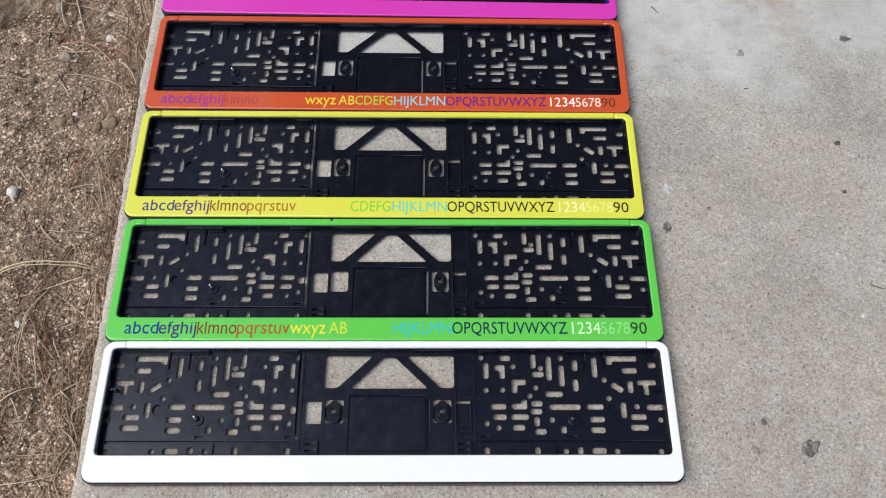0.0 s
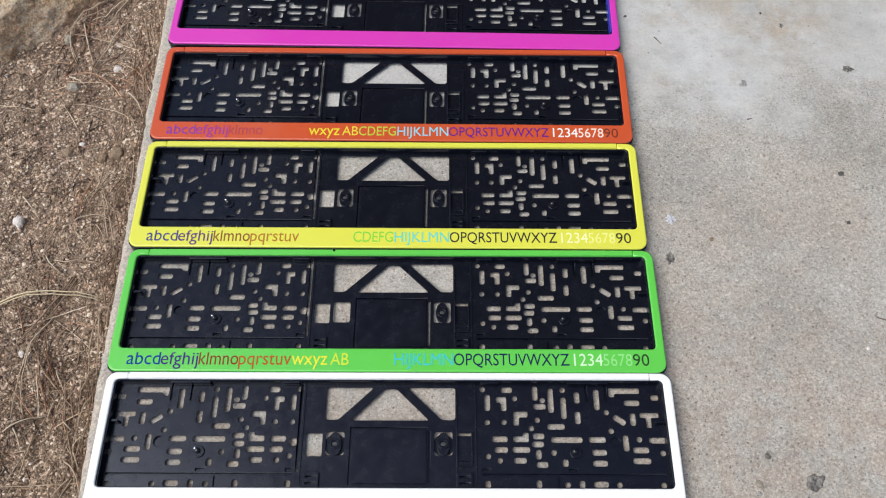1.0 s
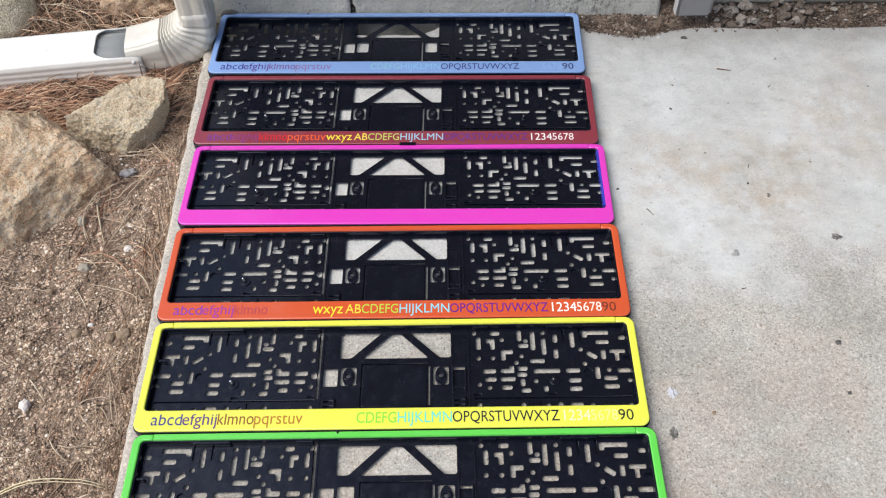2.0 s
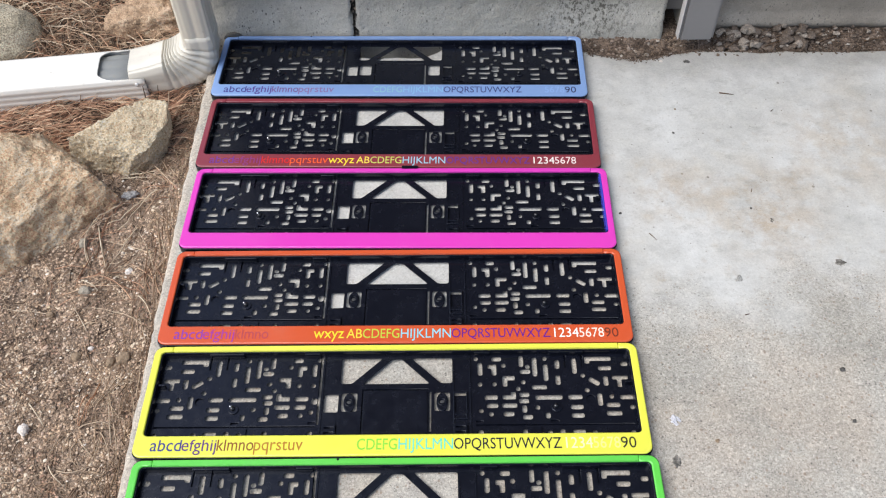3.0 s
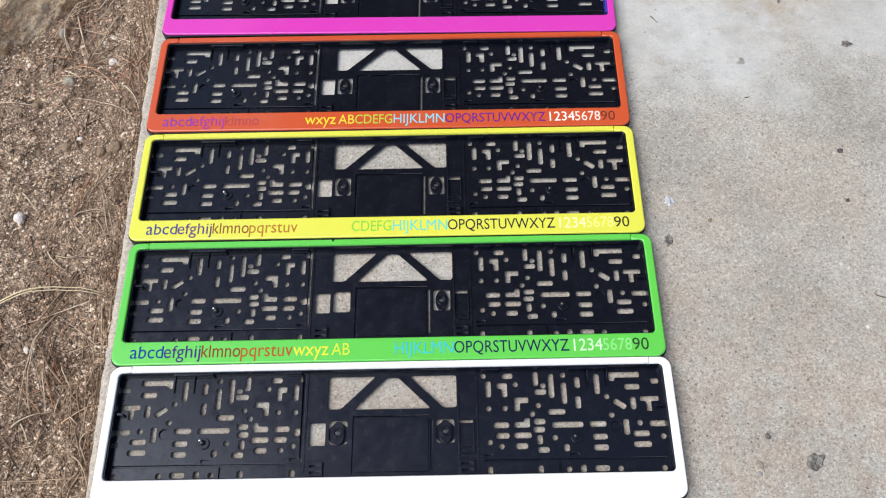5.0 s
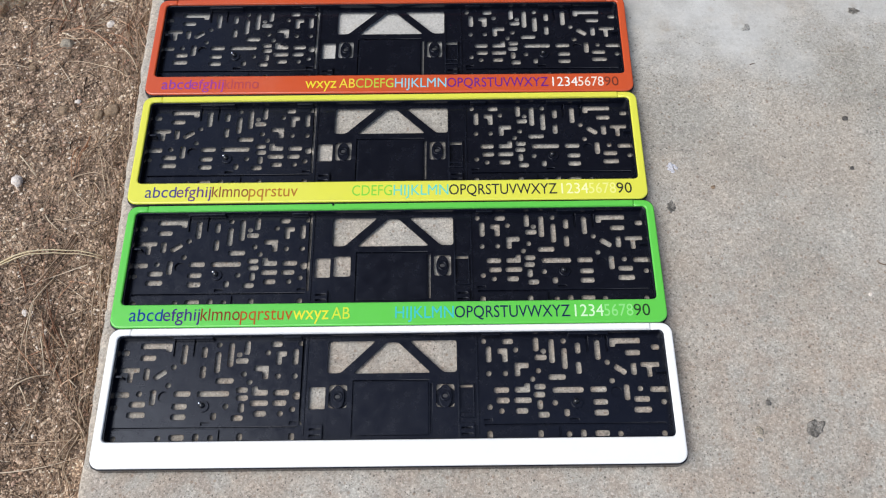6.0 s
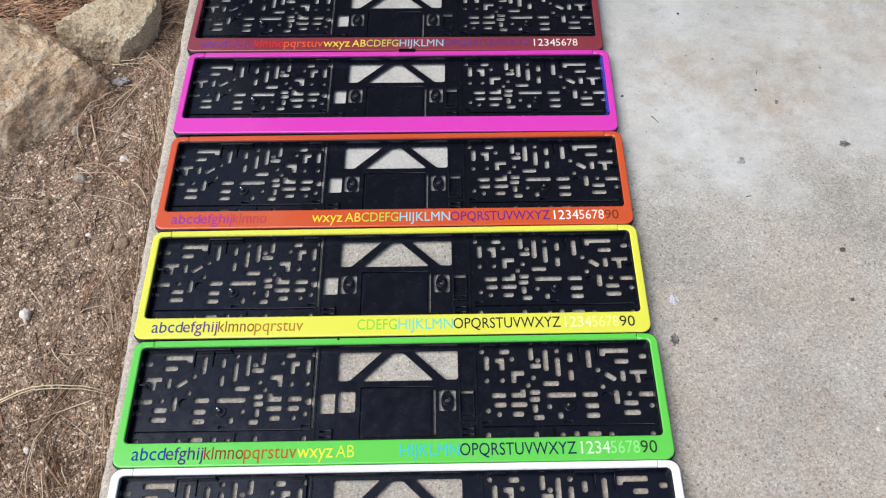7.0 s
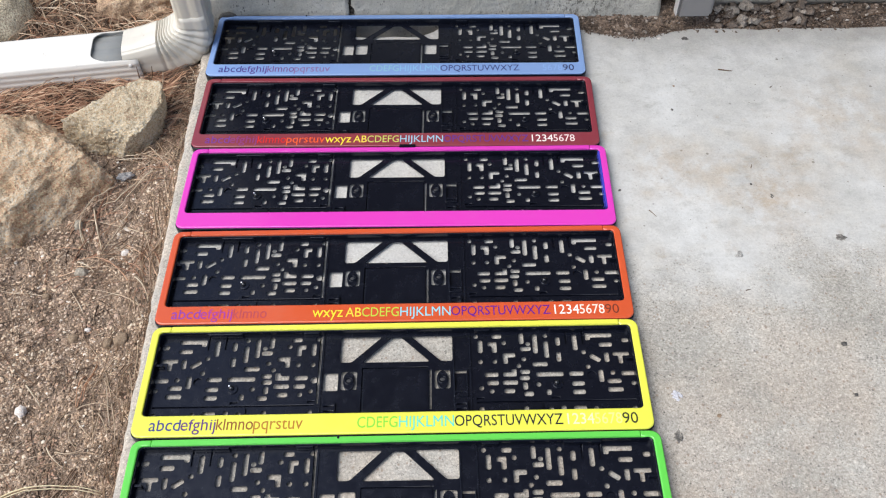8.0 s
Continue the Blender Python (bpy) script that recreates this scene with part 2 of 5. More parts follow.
def paint_metal(name, rgb):
    m, nt, b = nodes_of(name, 0.38, 0.5)
    n = tex(nt, "noise", 18, 6.0, 0.65).outputs["Fac"]
    col = mix(nt, grey(nt, n, 0.48, 0.72, 0.0, 0.6), rgb, tuple(c * 0.82 for c in rgb))
    dirt = grey(nt, tex(nt, "noise", 60, 5.0, 0.7).outputs["Fac"], 0.62, 0.75)
    col = mix(nt, mul(nt, dirt, 0.5), col, (0.32, 0.26, 0.19))
    nt.links.new(col, b.inputs["Base Color"])
    bump(nt, b, n, 0.08, 0.004)
    return m


M_SLAB = slab_concrete()
M_SOIL = speckled("sandy_soil", [(0.3, (0.14, 0.098, 0.070)), (0.5, (0.245, 0.178, 0.130)), (0.72, (0.39, 0.295, 0.22))], 14, 420, bumpy=0.005)
M_GRIT = scattered("soil_grit", [(0.0, (0.085, 0.062, 0.047)), (0.28, (0.268, 0.187, 0.128)), (0.66, (0.485, 0.355, 0.25)), (0.975, (0.69, 0.55, 0.42)), (1.0, (0.86, 0.78, 0.68))], 0.85, 500, 22)
M_EARTH = scattered("fine_brown_earth", [(0.0, (0.075, 0.05, 0.034)), (0.5, (0.19, 0.13, 0.088)), (1.0, (0.33, 0.24, 0.17))], 0.9, 500, 20)
M_COARSE = scattered("pale_coarse_grit", [(0.0, (0.22, 0.165, 0.12)), (0.35, (0.43, 0.32, 0.235)), (0.85, (0.62, 0.50, 0.395)), (1.0, (0.84, 0.76, 0.65))], 0.8, 450, 16)
# Gutter dirt, darkened in its colour for the shade below the wall.
M_SHADED_DIRT = scattered("shaded_gutter_dirt", [(0.0, (0.055, 0.041, 0.031)), (0.5, (0.135, 0.098, 0.074)), (0.93, (0.22, 0.17, 0.135)), (1.0, (0.46, 0.42, 0.37))], 0.9, 400, 30)
M_NEEDLE = scattered("dry_needles", [(0.0, (0.19, 0.115, 0.072)), (0.35, (0.36, 0.243, 0.158)), (0.7, (0.50, 0.372, 0.255)), (1.0, (0.72, 0.59, 0.44))], 0.6, 120)
M_RED_NEEDLE = scattered("reddish_needles", [(0.0, (0.18, 0.092, 0.058)), (0.4, (0.44, 0.24, 0.15)), (0.75, (0.60, 0.375, 0.24)), (1.0, (0.80, 0.61, 0.43))], 0.6, 120)
M_RUSTY_NEEDLE = scattered("rusty_needle", [(0.0, (0.56, 0.31, 0.19)), (1.0, (0.60, 0.34, 0.21))], 0.6, 120)
M_TAN_NEEDLE = scattered("tan_needle", [(0.0, (0.47, 0.36, 0.255)), (1.0, (0.51, 0.39, 0.28))], 0.6, 120)
M_PALE_NEEDLE = scattered("pale_needle", [(0.0, (0.66, 0.54, 0.39)), (1.0, (0.70, 0.58, 0.43))], 0.6, 120)
M_BROWN_NEEDLE = scattered("brown_needle", [(0.0, (0.33, 0.235, 0.165)), (1.0, (0.37, 0.265, 0.19))], 0.6, 120)
M_DARK_NEEDLE = scattered("dark_bits_and_gap_shade", [(0.0, (0.045, 0.028, 0.019)), (1.0, (0.13, 0.085, 0.058))], 0.8, 200)
M_STRAW = scattered("pale_straw", [(0.0, (0.66, 0.55, 0.34)), (1.0, (0.72, 0.61, 0.40))], 0.55, 150)
M_TWIG = scattered("brown_twig", [(0.0, (0.09, 0.055, 0.035)), (1.0, (0.16, 0.10, 0.06))], 0.8, 200)
M_ROCK = speckled("tan_boulder", [(0.28, (0.46, 0.285, 0.165)), (0.42, (0.69, 0.475, 0.295)), (0.55, (0.81, 0.61, 0.415)), (0.72, (0.90, 0.76, 0.575))], 40, 300, bumpy=0.010, dark=(0.26, 0.17, 0.11), dark_amount=0.65, harsh=0.03, grains=0.5)
M_ROCK2 = speckled("pale_boulder", [(0.28, (0.46, 0.335, 0.21)), (0.45, (0.74, 0.595, 0.41)), (0.72, (0.90, 0.78, 0.585))], 34, 320, bumpy=0.010, dark=(0.24, 0.18, 0.11), dark_amount=0.55, harsh=0.03, grains=0.45)
M_ROCK3 = speckled("grey_boulder", [(0.3, (0.26, 0.215, 0.155)), (0.5, (0.50, 0.43, 0.315)), (0.72, (0.68, 0.60, 0.455))], 18, 320, bumpy=0.010, harsh=0.05)
M_CLAY = speckled("ochre_clod", [(0.3, (0.34, 0.215, 0.135)), (0.5, (0.60, 0.425, 0.285)), (0.72, (0.74, 0.575, 0.42))], 24, 300, bumpy=0.012)
M_WALL = wall_render("rendered_wall", [(0.28, (0.37, 0.345, 0.295)), (0.45, (0.49, 0.465, 0.41)), (0.7, (0.58, 0.555, 0.50))])
M_WALLSTAIN = wall_render("stained_wall", [(0.28, (0.31, 0.295, 0.255)), (0.45, (0.415, 0.40, 0.355)), (0.7, (0.495, 0.475, 0.43))], 0.8, (0.535, 0.050, 0.09))
M_WALL2 = wall_render("smooth_render", [(0.28, (0.225, 0.202, 0.172)), (0.5, (0.30, 0.272, 0.235)), (0.72, (0.375, 0.343, 0.30))], 0.8, None, 0.25, 0.5)
M_UNSEEN_WALL = wall_render("dark_unseen_wall", [(0.3, (0.075, 0.064, 0.054)), (0.7, (0.11, 0.096, 0.082))], 0.0, None, 0.2, 0.2)
M_CRACK = speckled("dark_crack", [(0.3, (0.02, 0.018, 0.015)), (0.7, (0.07, 0.064, 0.055))], 60, 400, bumpy=0.004)
M_CHIP = speckled("beige_chips", [(0.3, (0.23, 0.19, 0.155)), (0.7, (0.39, 0.34, 0.29))], 60, 500, bumpy=0.002)
M_CHIP_DARK = speckled("grey_brown_chips", [(0.3, (0.095, 0.072, 0.057)), (0.7, (0.20, 0.16, 0.13))], 60, 500, bumpy=0.002)
M_DARKSTONE = speckled("dark_stone", [(0.3, (0.06, 0.058, 0.055)), (0.7, (0.15, 0.14, 0.13))], 120, 700, bumpy=0.001)
M_GREY_STAIN_GRIT = speckled("grey_stain_and_grit", [(0.36, (0.10, 0.094, 0.086)), (0.5, (0.215, 0.20, 0.18)), (0.62, (0.37, 0.345, 0.31))], 210, 900, bumpy=0.003)
M_PALESTONE = speckled("pale_stone", [(0.3, (0.64, 0.575, 0.515)), (0.7, (0.86, 0.79, 0.73))], 120, 700, bumpy=0.001)
M_BROWNSTONE = speckled("brown_stone", [(0.3, (0.20, 0.14, 0.09)), (0.7, (0.36, 0.27, 0.19))], 90, 600, bumpy=0.001)
M_GREENSTONE = speckled("grey_tan_stone", [(0.3, (0.27, 0.235, 0.185)), (0.7, (0.42, 0.375, 0.305))], 90, 600, bumpy=0.001)
M_BLUECHIP = speckled("bluish_white_chip", [(0.3, (0.48, 0.48, 0.52)), (0.7, (0.68, 0.68, 0.73))], 120, 700, bumpy=0.001)
M_PALECHIP = speckled("pale_grey_chip", [(0.3, (0.33, 0.32, 0.30)), (0.7, (0.45, 0.44, 0.415))], 150, 800, bumpy=0.002)
M_GREYCHIP = speckled("grey_chip", [(0.3, (0.30, 0.285, 0.275)), (0.7, (0.46, 0.44, 0.43))], 150, 800, bumpy=0.002)
M_BLACK = black_plastic()
M_STUD = gloss_plastic("glossy_stud", (0.012, 0.012, 0.014), 0.12)
M_PIN = gloss_plastic("dusty_pin", (0.03, 0.03, 0.033), 0.5)
M_STUD_GLINT = gloss_plastic("stud_highlight", (0.72, 0.72, 0.74), 0.18)
M_STUD_GLINT.node_tree.nodes["Principled BSDF"].inputs["Metallic"].default_value = 1.0
M_WHITEPIPE = paint_metal("white_painted_metal", (0.80, 0.77, 0.71))
M_CREAMPIPE = paint_metal("cream_painted_metal", (0.65, 0.61, 0.53))
M_TANPIPE = paint_metal("aged_cream_metal", (0.70, 0.645, 0.535))
M_LIT_SIDE = paint_metal("post_lit_side_paint", (0.62, 0.60, 0.585))
M_DULLPIPE = paint_metal("dull_grey_inside", (0.26, 0.265, 0.255))
M_POST = paint_metal("grey_painted_wood", (0.215, 0.207, 0.205))
M_STEEL = gloss_plastic("zinc_screw", (0.55, 0.54, 0.52), 0.3)
M_FILM = gloss_plastic("blue_film", (0.05, 0.06, 0.45), 0.2)


# ---------------------------------------------------------------- mesh helpers
def mesh_from(name, verts, faces, mat, smooth=False):
    me = bpy.data.meshes.new(name)
    me.from_pydata(verts, [], faces)
    me.materials.append(mat)
    if smooth:
        me.polygons.foreach_set("use_smooth", [True] * len(me.polygons))
    me.update()
    return me


def put_mesh(name, me, parent=None, label="", at=None):
    ob = new(name, me)
    if parent is not None:
        ob.parent = parent
    if at is not None:
        ob.matrix_basis = at
    if label:
        ob["label"] = label
    return ob


def part(name, bm, mat, parent, label="", smooth=False):
    me = bpy.data.meshes.new(name)
    bm.to_mesh(me)
    bm.free()
    me.materials.append(mat)
    if smooth:
        me.polygons.foreach_set("use_smooth", [True] * len(me.polygons))
    return put_mesh(name, me, parent, label)


def box_bm(x0, x1, y0, y1, z0, z1, bevel=0.0):
    bm = bmesh.new()
    bmesh.ops.create_cube(bm, size=1, matrix=Matrix.Translation(((x0 + x1) / 2, (y0 + y1) / 2, (z0 + z1) / 2)) @ Matrix.Diagonal((x1 - x0, y1 - y0, z1 - z0, 1)))
    if bevel:
        bmesh.ops.bevel(bm, geom=bm.edges[:], offset=bevel, segments=2, affect="EDGES")
    return bm


def rounded(points, r, steps=4):
    """The outline through points with every corner rounded by up to r."""
    out = []
    n = len(points)
    for i in range(n):
        p, a, b = Vector(points[i]), Vector(points[i - 1]), Vector(points[(i + 1) % n])
        da, db = (a - p), (b - p)
        k = min(r, da.length * 0.48, db.length * 0.48)
        s, e = p + da.normalized() * k, p + db.normalized() * k
        for j in range(steps + 1):
            t = j / steps
            out.append(((1 - t) ** 2 * s + 2 * t * (1 - t) * p + t * t * e)[:2])
    return out


def rect(x0, x1, y0, y1):
    return [(x0, y0), (x1, y0), (x1, y1), (x0, y1)]


def sheet(outlines, z0, z1, mat, bevel=0.0, rounds=1):
    """A flat sheet from z0 to z1 with the first outline as its edge and the others as openings, all in millimetres."""
    cu = bpy.data.curves.new("sheet", "CURVE")
    cu.dimensions, cu.fill_mode = "2D", "BOTH"
    cu.extrude, cu.bevel_depth, cu.bevel_resolution, cu.offset = (z1 - z0) / 2000 - bevel / 1000, bevel / 1000, rounds, -bevel / 1000
    for pts in outlines:
        sp = cu.splines.new("POLY")
        sp.points.add(len(pts) - 1)
        for q, (x, y) in zip(sp.points, pts):
            q.co = (x / 1000, y / 1000, 0, 1)
        sp.use_cyclic_u = True
    ob = new("sheet", cu)
    bpy.context.view_layer.update()
    me = bpy.data.meshes.new_from_object(ob.evaluated_get(bpy.context.evaluated_depsgraph_get()))
    bpy.data.objects.remove(ob)
    bpy.data.curves.remove(cu)
    me.transform(Matrix.Translation((0, 0, (z0 + z1) / 2000)))
    me.materials.clear()
    me.materials.append(mat)
    return me


# ---------------------------------------------------------------- ground
def slab_edge(y):
    return -0.002 - 0.030 * y


def hills(x, y):
    v = Vector((x, y, 0))
    return 0.010 * noise.noise(v * 6) + 0.007 * noise.noise(v * 19) + 0.0042 * noise.noise(v * 48) + 0.0020 * noise.noise(v * 120)


def ground_z(x, y):
    z = -0.030 + hills(x, y)
    d = slab_edge(y) - x
    if d < 0.06:
        z += 0.012 * (1 - max(d, 0) / 0.06)
    if 1.2 > y > 0.885 and 0.4 < x < 3.0:
        z = -0.017 + 0.022 * min(max((y - 0.912) / 0.036, 0.0), 1.0) + 0.5 * hills(x, y)
    elif slab_edge(y) < x < slab_edge(y) + 3.0 and -2.1 < y < 1.2:
        z -= 0.026
    return z


def axis(fine0, fine1, step, far):
    pts = list(np.arange(fine0, fine1 + step / 2, step))
    for f in (0.05, 0.2, 0.8, 3.0, 12.0, far):
        pts = [fine0 - f] + pts + [fine1 + f]
    return pts


def build_ground():
    xs, ys = axis(-0.55, 1.35, 0.005, 60.0), axis(-0.35, 1.45, 0.005, 60.0)
    verts = [(x, y, ground_z(x, y)) for y in ys for x in xs]
    w = len(xs)
    faces = [(j * w + i, j * w + i + 1, (j + 1) * w + i + 1, (j + 1) * w + i) for j in range(len(ys) - 1) for i in range(w - 1)]
    ob = new("ground", mesh_from("ground", verts, faces, M_SOIL, True))
    tagged(ob, "bare sandy brown soil with grit beside the concrete", "ground", kind="structure")


build_ground()


def slab_end(x):
    """Where the walkway breaks off towards the wall."""
    step = min(max((x - 0.47) / 0.09, 0.0), 1.0)
    tongue = min(max((x - 0.30) / 0.03, 0.0), 1.0) * min(max((0.535 - x) / 0.02, 0.0), 1.0)
    end = 0.030 * tongue + 0.911 + 0.007 * step + (0.004 + 0.007 * step) * noise.noise(Vector((x * 9, 0, 5))) + 0.004 * noise.noise(Vector((x * 45, 0, 1)))
    end -= 0.003 * min(max((x - 0.5) / 0.03, 0.0), 1.0)
    return end - (0.009 + 0.005 * noise.noise(Vector((x * 30, 2, 9)))) * math.exp(-((x - 0.602) / 0.045) ** 2)


def build_slab():
    """The walkway: its long edge towards the soil is worn round and chipped, its far end crumbles into a gutter of dirt."""
    inner = [0, 0.0008, 0.002, 0.004, 0.007, 0.011]
    us = inner + list(np.arange(0.02, 1.3, 0.02)) + [1.5, 2.0, 3.0]
    vs = [0, 0.0008, 0.002, 0.004, 0.007, 0.011] + list(np.arange(0.018, 1.3, 0.007)) + [1.6, 2.2, 3.0]
    verts, faces = [], []
    w = len(us)

    def drop(d):
        return -0.004 * (1 - min(d / 0.005, 1)) ** 2

    for v in vs:
        for u in us:
            y0 = 0.917 - v
            e = slab_edge(y0) + 0.0022 * noise.noise(Vector((0, y0 * 30, 3))) + 0.0012 * noise.noise(Vector((0, y0 * 110, 7)))
            x = e + u
            far = slab_end(x)
            y = y0 + (far - 0.917) * max(0.0, 1 - v / 0.20)
            z = drop(u) + drop(v) + 0.0008 * noise.noise(Vector((x * 12, y * 12, 0)))
            verts.append((x, y, min(z, 0.0006)))
    n = len(vs)
    faces = [(j * w + i, (j + 1) * w + i, (j + 1) * w + i + 1, j * w + i + 1) for j in range(n - 1) for i in range(w - 1)]
    ring = [j * w for j in range(n - 1, 0, -1)] + list(range(w)) + [j * w + w - 1 for j in range(1, n)] + [(n - 1) * w + i for i in range(w - 2, 0, -1)]
    low = len(verts)
    verts += [(verts[i][0], verts[i][1], -0.10) for i in ring]
    k = len(ring)
    faces += [(ring[i], ring[(i + 1) % k], low + (i + 1) % k, low + i) for i in range(k)]
    ob = new("pavement", mesh_from("pavement", verts, faces, M_SLAB, True))
    tagged(ob, "weathered grey concrete walkway, worn sandy, whitish near the wall", "walkway", kind="structure")


build_slab()


def lumpy_block(name, label, x0, x1, y0, y1, z0, z1, mat, rough, seed, foot):
    """A wall stretch with gently uneven faces and ragged ends; foot(x, z) is how far its base stands out."""
    bm = bmesh.new()
    nx = max(2, int((x1 - x0) / (0.005 if x1 < 1 else 0.01)))
    zs = [z0 + (0.16 - z0) * i / 48 for i in range(49)] + list(np.linspace(0.2, z1, 16))
    xs = list(np.linspace(x0, x1, nx))

    def off(x, z):
        v = Vector((x, seed, z))
        return rough * (noise.noise(v * 18) + 0.5 * noise.noise(v * 55)) - foot(x, z) - 0.004 * max(0.0, 1 - abs(z - zs[-1]) / 0.004)

    def ragged(x, z):
        if x not in (xs[0], xs[-1]) or x1 > 1:
            return x
        return x + 0.0042 * noise.noise(Vector((seed, x * 7, z * 60))) + 0.0025 * noise.noise(Vector((seed, x * 7, z * 190)))

    front = [[bm.verts.new((ragged(x, z), y0 + off(x, z), z)) for x in xs] for z in zs]
    for j in range(len(zs) - 1):
        for i in range(nx - 1):
            bm.faces.new((front[j][i], front[j][i + 1], front[j + 1][i + 1], front[j + 1][i]))
    bl, br, tl, tr = (bm.verts.new(p) for p in ((x0, y1, z0), (x1, y1, z0), (x0, y1, z1), (x1, y1, z1)))
    bm.faces.new([bl] + [tl] + [front[j][0] for j in range(len(zs) - 1, -1, -1)])
    bm.faces.new([br] + [front[j][-1] for j in range(len(zs))] + [tr])
    bm.faces.new([front[-1][i] for i in range(nx)] + [tr, tl])
    bm.faces.new([bl, br, tr, tl][::-1])
    bm.faces.new([bl] + [front[0][i] for i in range(nx)] + [br])
    bmesh.ops.recalc_face_normals(bm, faces=bm.faces[:])
    ob = part(name, bm, mat, None, label, True)
    return tagged(ob, label, "wall", kind="structure")


def cove(x, z):
    """The render is drawn out into a shallow slope at the foot."""
    return 0.0115 * min(max((0.056 - z) / 0.056, 0.0), 1.0)


def ledge(x, z):
    k = min(max((0.036 - z) / 0.014, 0.0), 1.0) * (1 if z > 0.012 else max(0.0, 1 - (0.012 - z) / 0.004))
    return 0.008 * k * min(max((x - 0.72) / 0.04, 0.0), 1.0)


WALL_H = 0.30
lumpy_block("wall_1", "pale grey rough rendered concrete wall with dark stains", -0.030, 0.1825, 0.957, 1.16, -0.08, WALL_H, M_WALL, 0.0022, 1, cove)
lumpy_block("wall_2", "grey rendered concrete wall with dark mossy stains", 0.1915, 0.648, 0.955, 1.16, -0.08, WALL_H, M_WALLSTAIN, 0.0026, 2, cove)
lumpy_block("wall_3", "smooth grey beige rendered wall above broken rubble", 0.676, 3.0, 0.962, 1.16, -0.08, WALL_H, M_WALL2, 0.0015, 3, ledge)
tagged(part("wall_joint", box_bm(0.180, 0.195, 0.962, 1.15, -0.08, WALL_H - 0.01), M_CRACK, None), "dark mortar joint between two wall stretches", "wall joint", kind="structure")
tagged(part("flashing", box_bm(0.640, 0.684, 0.972, 0.984, 0.034, WALL_H - 0.01, 0.001), M_POST, None), "dull grey board closing the gap in the wall", "trim", kind="structure")

# Unseen upper wall, added dark so that the far plates reflect it.
tagged(part("wall_4", box_bm(-0.0285, 3.0, 0.9385, 1.17, 0.128, 2.5, 0.004), M_UNSEEN_WALL, None), "plain dark upper house wall added out of view above the foundation", "wall", kind="structure")


# ---------------------------------------------------------------- plate holders
SLOT = 2.75
FLAT_SLOTS = [(-251.5, 44.7, 8), (-229, 39.5, 15), (-139.5, 35.8, 12), (-107.9, 52, 11), (-154.2, 16.4, 17), (-250.3, 3.7, 17), (-192.8, 4.2, 16),
              (-163.8, 4, 30), (-137.2, 7.3, 11), (-100.3, 4.5, 15), (-136.3, -0.2, 11), (-233.4, -5.5, 15), (-193.9, -7.8, 14), (-120.3, -5.4, 17),
              (-101.3, -5.5, 13), (-233.4, -15.5, 17), (-193.9, -17.8, 14), (-139.5, -19.2, 11), (-118.9, -15.4, 12), (-193.1, -36.8, 14)]
TALL_SLOTS = [(-195, 42.7, 20), (-176, 44.6, 11), (-150.5, 41.9, 24), (-162.5, 34.5, 21), (-135.4, 48.8, 14), (-89, 39.4, 16), (-228.6, 23.5, 12),
              (-175.6, 25.1, 12), (-219.8, 0.9, 15), (-136.4, -9.7, 9), (-161.4, -17.5, 7), (-175.6, -36.9, 7), (-135.6, -36.9, 7), (-88.1, -37.1, 7)]
ROUND_HOLES = [(-162.4, 52), (-142.5, 41.8), (-115.5, 43.6), (-84.4, 52.4), (-203.6, 30.3), (-136.6, 22.8), (-104.6, 20.5), (-88.6, 20.4), (-130.7, 14.7),
               (-206.7, 12.3), (-232.8, 4.5), (-253.9, -8.3), (-150.9, -8.1), (-88.9, -11.6), (-99.9, -15.5), (-210.1, -37.4), (-251.1, -37.6), (-162.1, -37.4)]
# bar middle x, y, length, side of the leg, height at which the leg ends
ANGLE_SLOTS = [(-222.4, 51.4, 30, 1, 45.4), (-102.5, 42.5, 10, -1, 31.5), (-120.6, 28.1, 14, 1, 17.6), (-120.3, 4.6, 15, -1, 10.9)]
SHIFT = 1.4


def disc(x, y, r, n=12):
    return [(x + r * math.cos(2 * math.pi * i / n), y + r * math.sin(2 * math.pi * i / n)) for i in range(n)]


def half_pattern():
    out = []
    for x, y, w in FLAT_SLOTS:
        out.append(rounded(rect(x - w / 2, x + w / 2, y - SLOT, y + SLOT), SLOT * 0.95))
    for x, y, h in TALL_SLOTS:
        out.append(rounded(rect(x - SLOT, x + SLOT, y - h / 2, y + h / 2), SLOT * 0.95))
    for x, y in ROUND_HOLES:
        out.append(disc(x, y, 2.7))
    for x, y, w, side, end in ANGLE_SLOTS:
        a, b = x - side * w / 2, x + side * w / 2
        up = 1 if end > y else -1
        out.append(rounded([(a, y + up * -SLOT), (b, y - up * SLOT), (b, end), (b - side * 2 * SLOT, end), (b - side * 2 * SLOT, y + up * SLOT), (a, y + up * SLOT)], 1.8))
    out.append(rounded([(-253.6, 30), (-235.6, 30), (-235.6, 25.2), (-241.2, 25.2), (-241.2, 15.6), (-246, 15.6), (-246, 25.2), (-253.6, 25.2)], 1.6))
    c, s = math.cos(radians(35)), math.sin(radians(35))
    out.append(rounded([(-215.6 + c * u - s * v, 22.9 + s * u + c * v) for u, v in rect(-6.5, 6.5, -SLOT, SLOT)], 2.2))
    return out


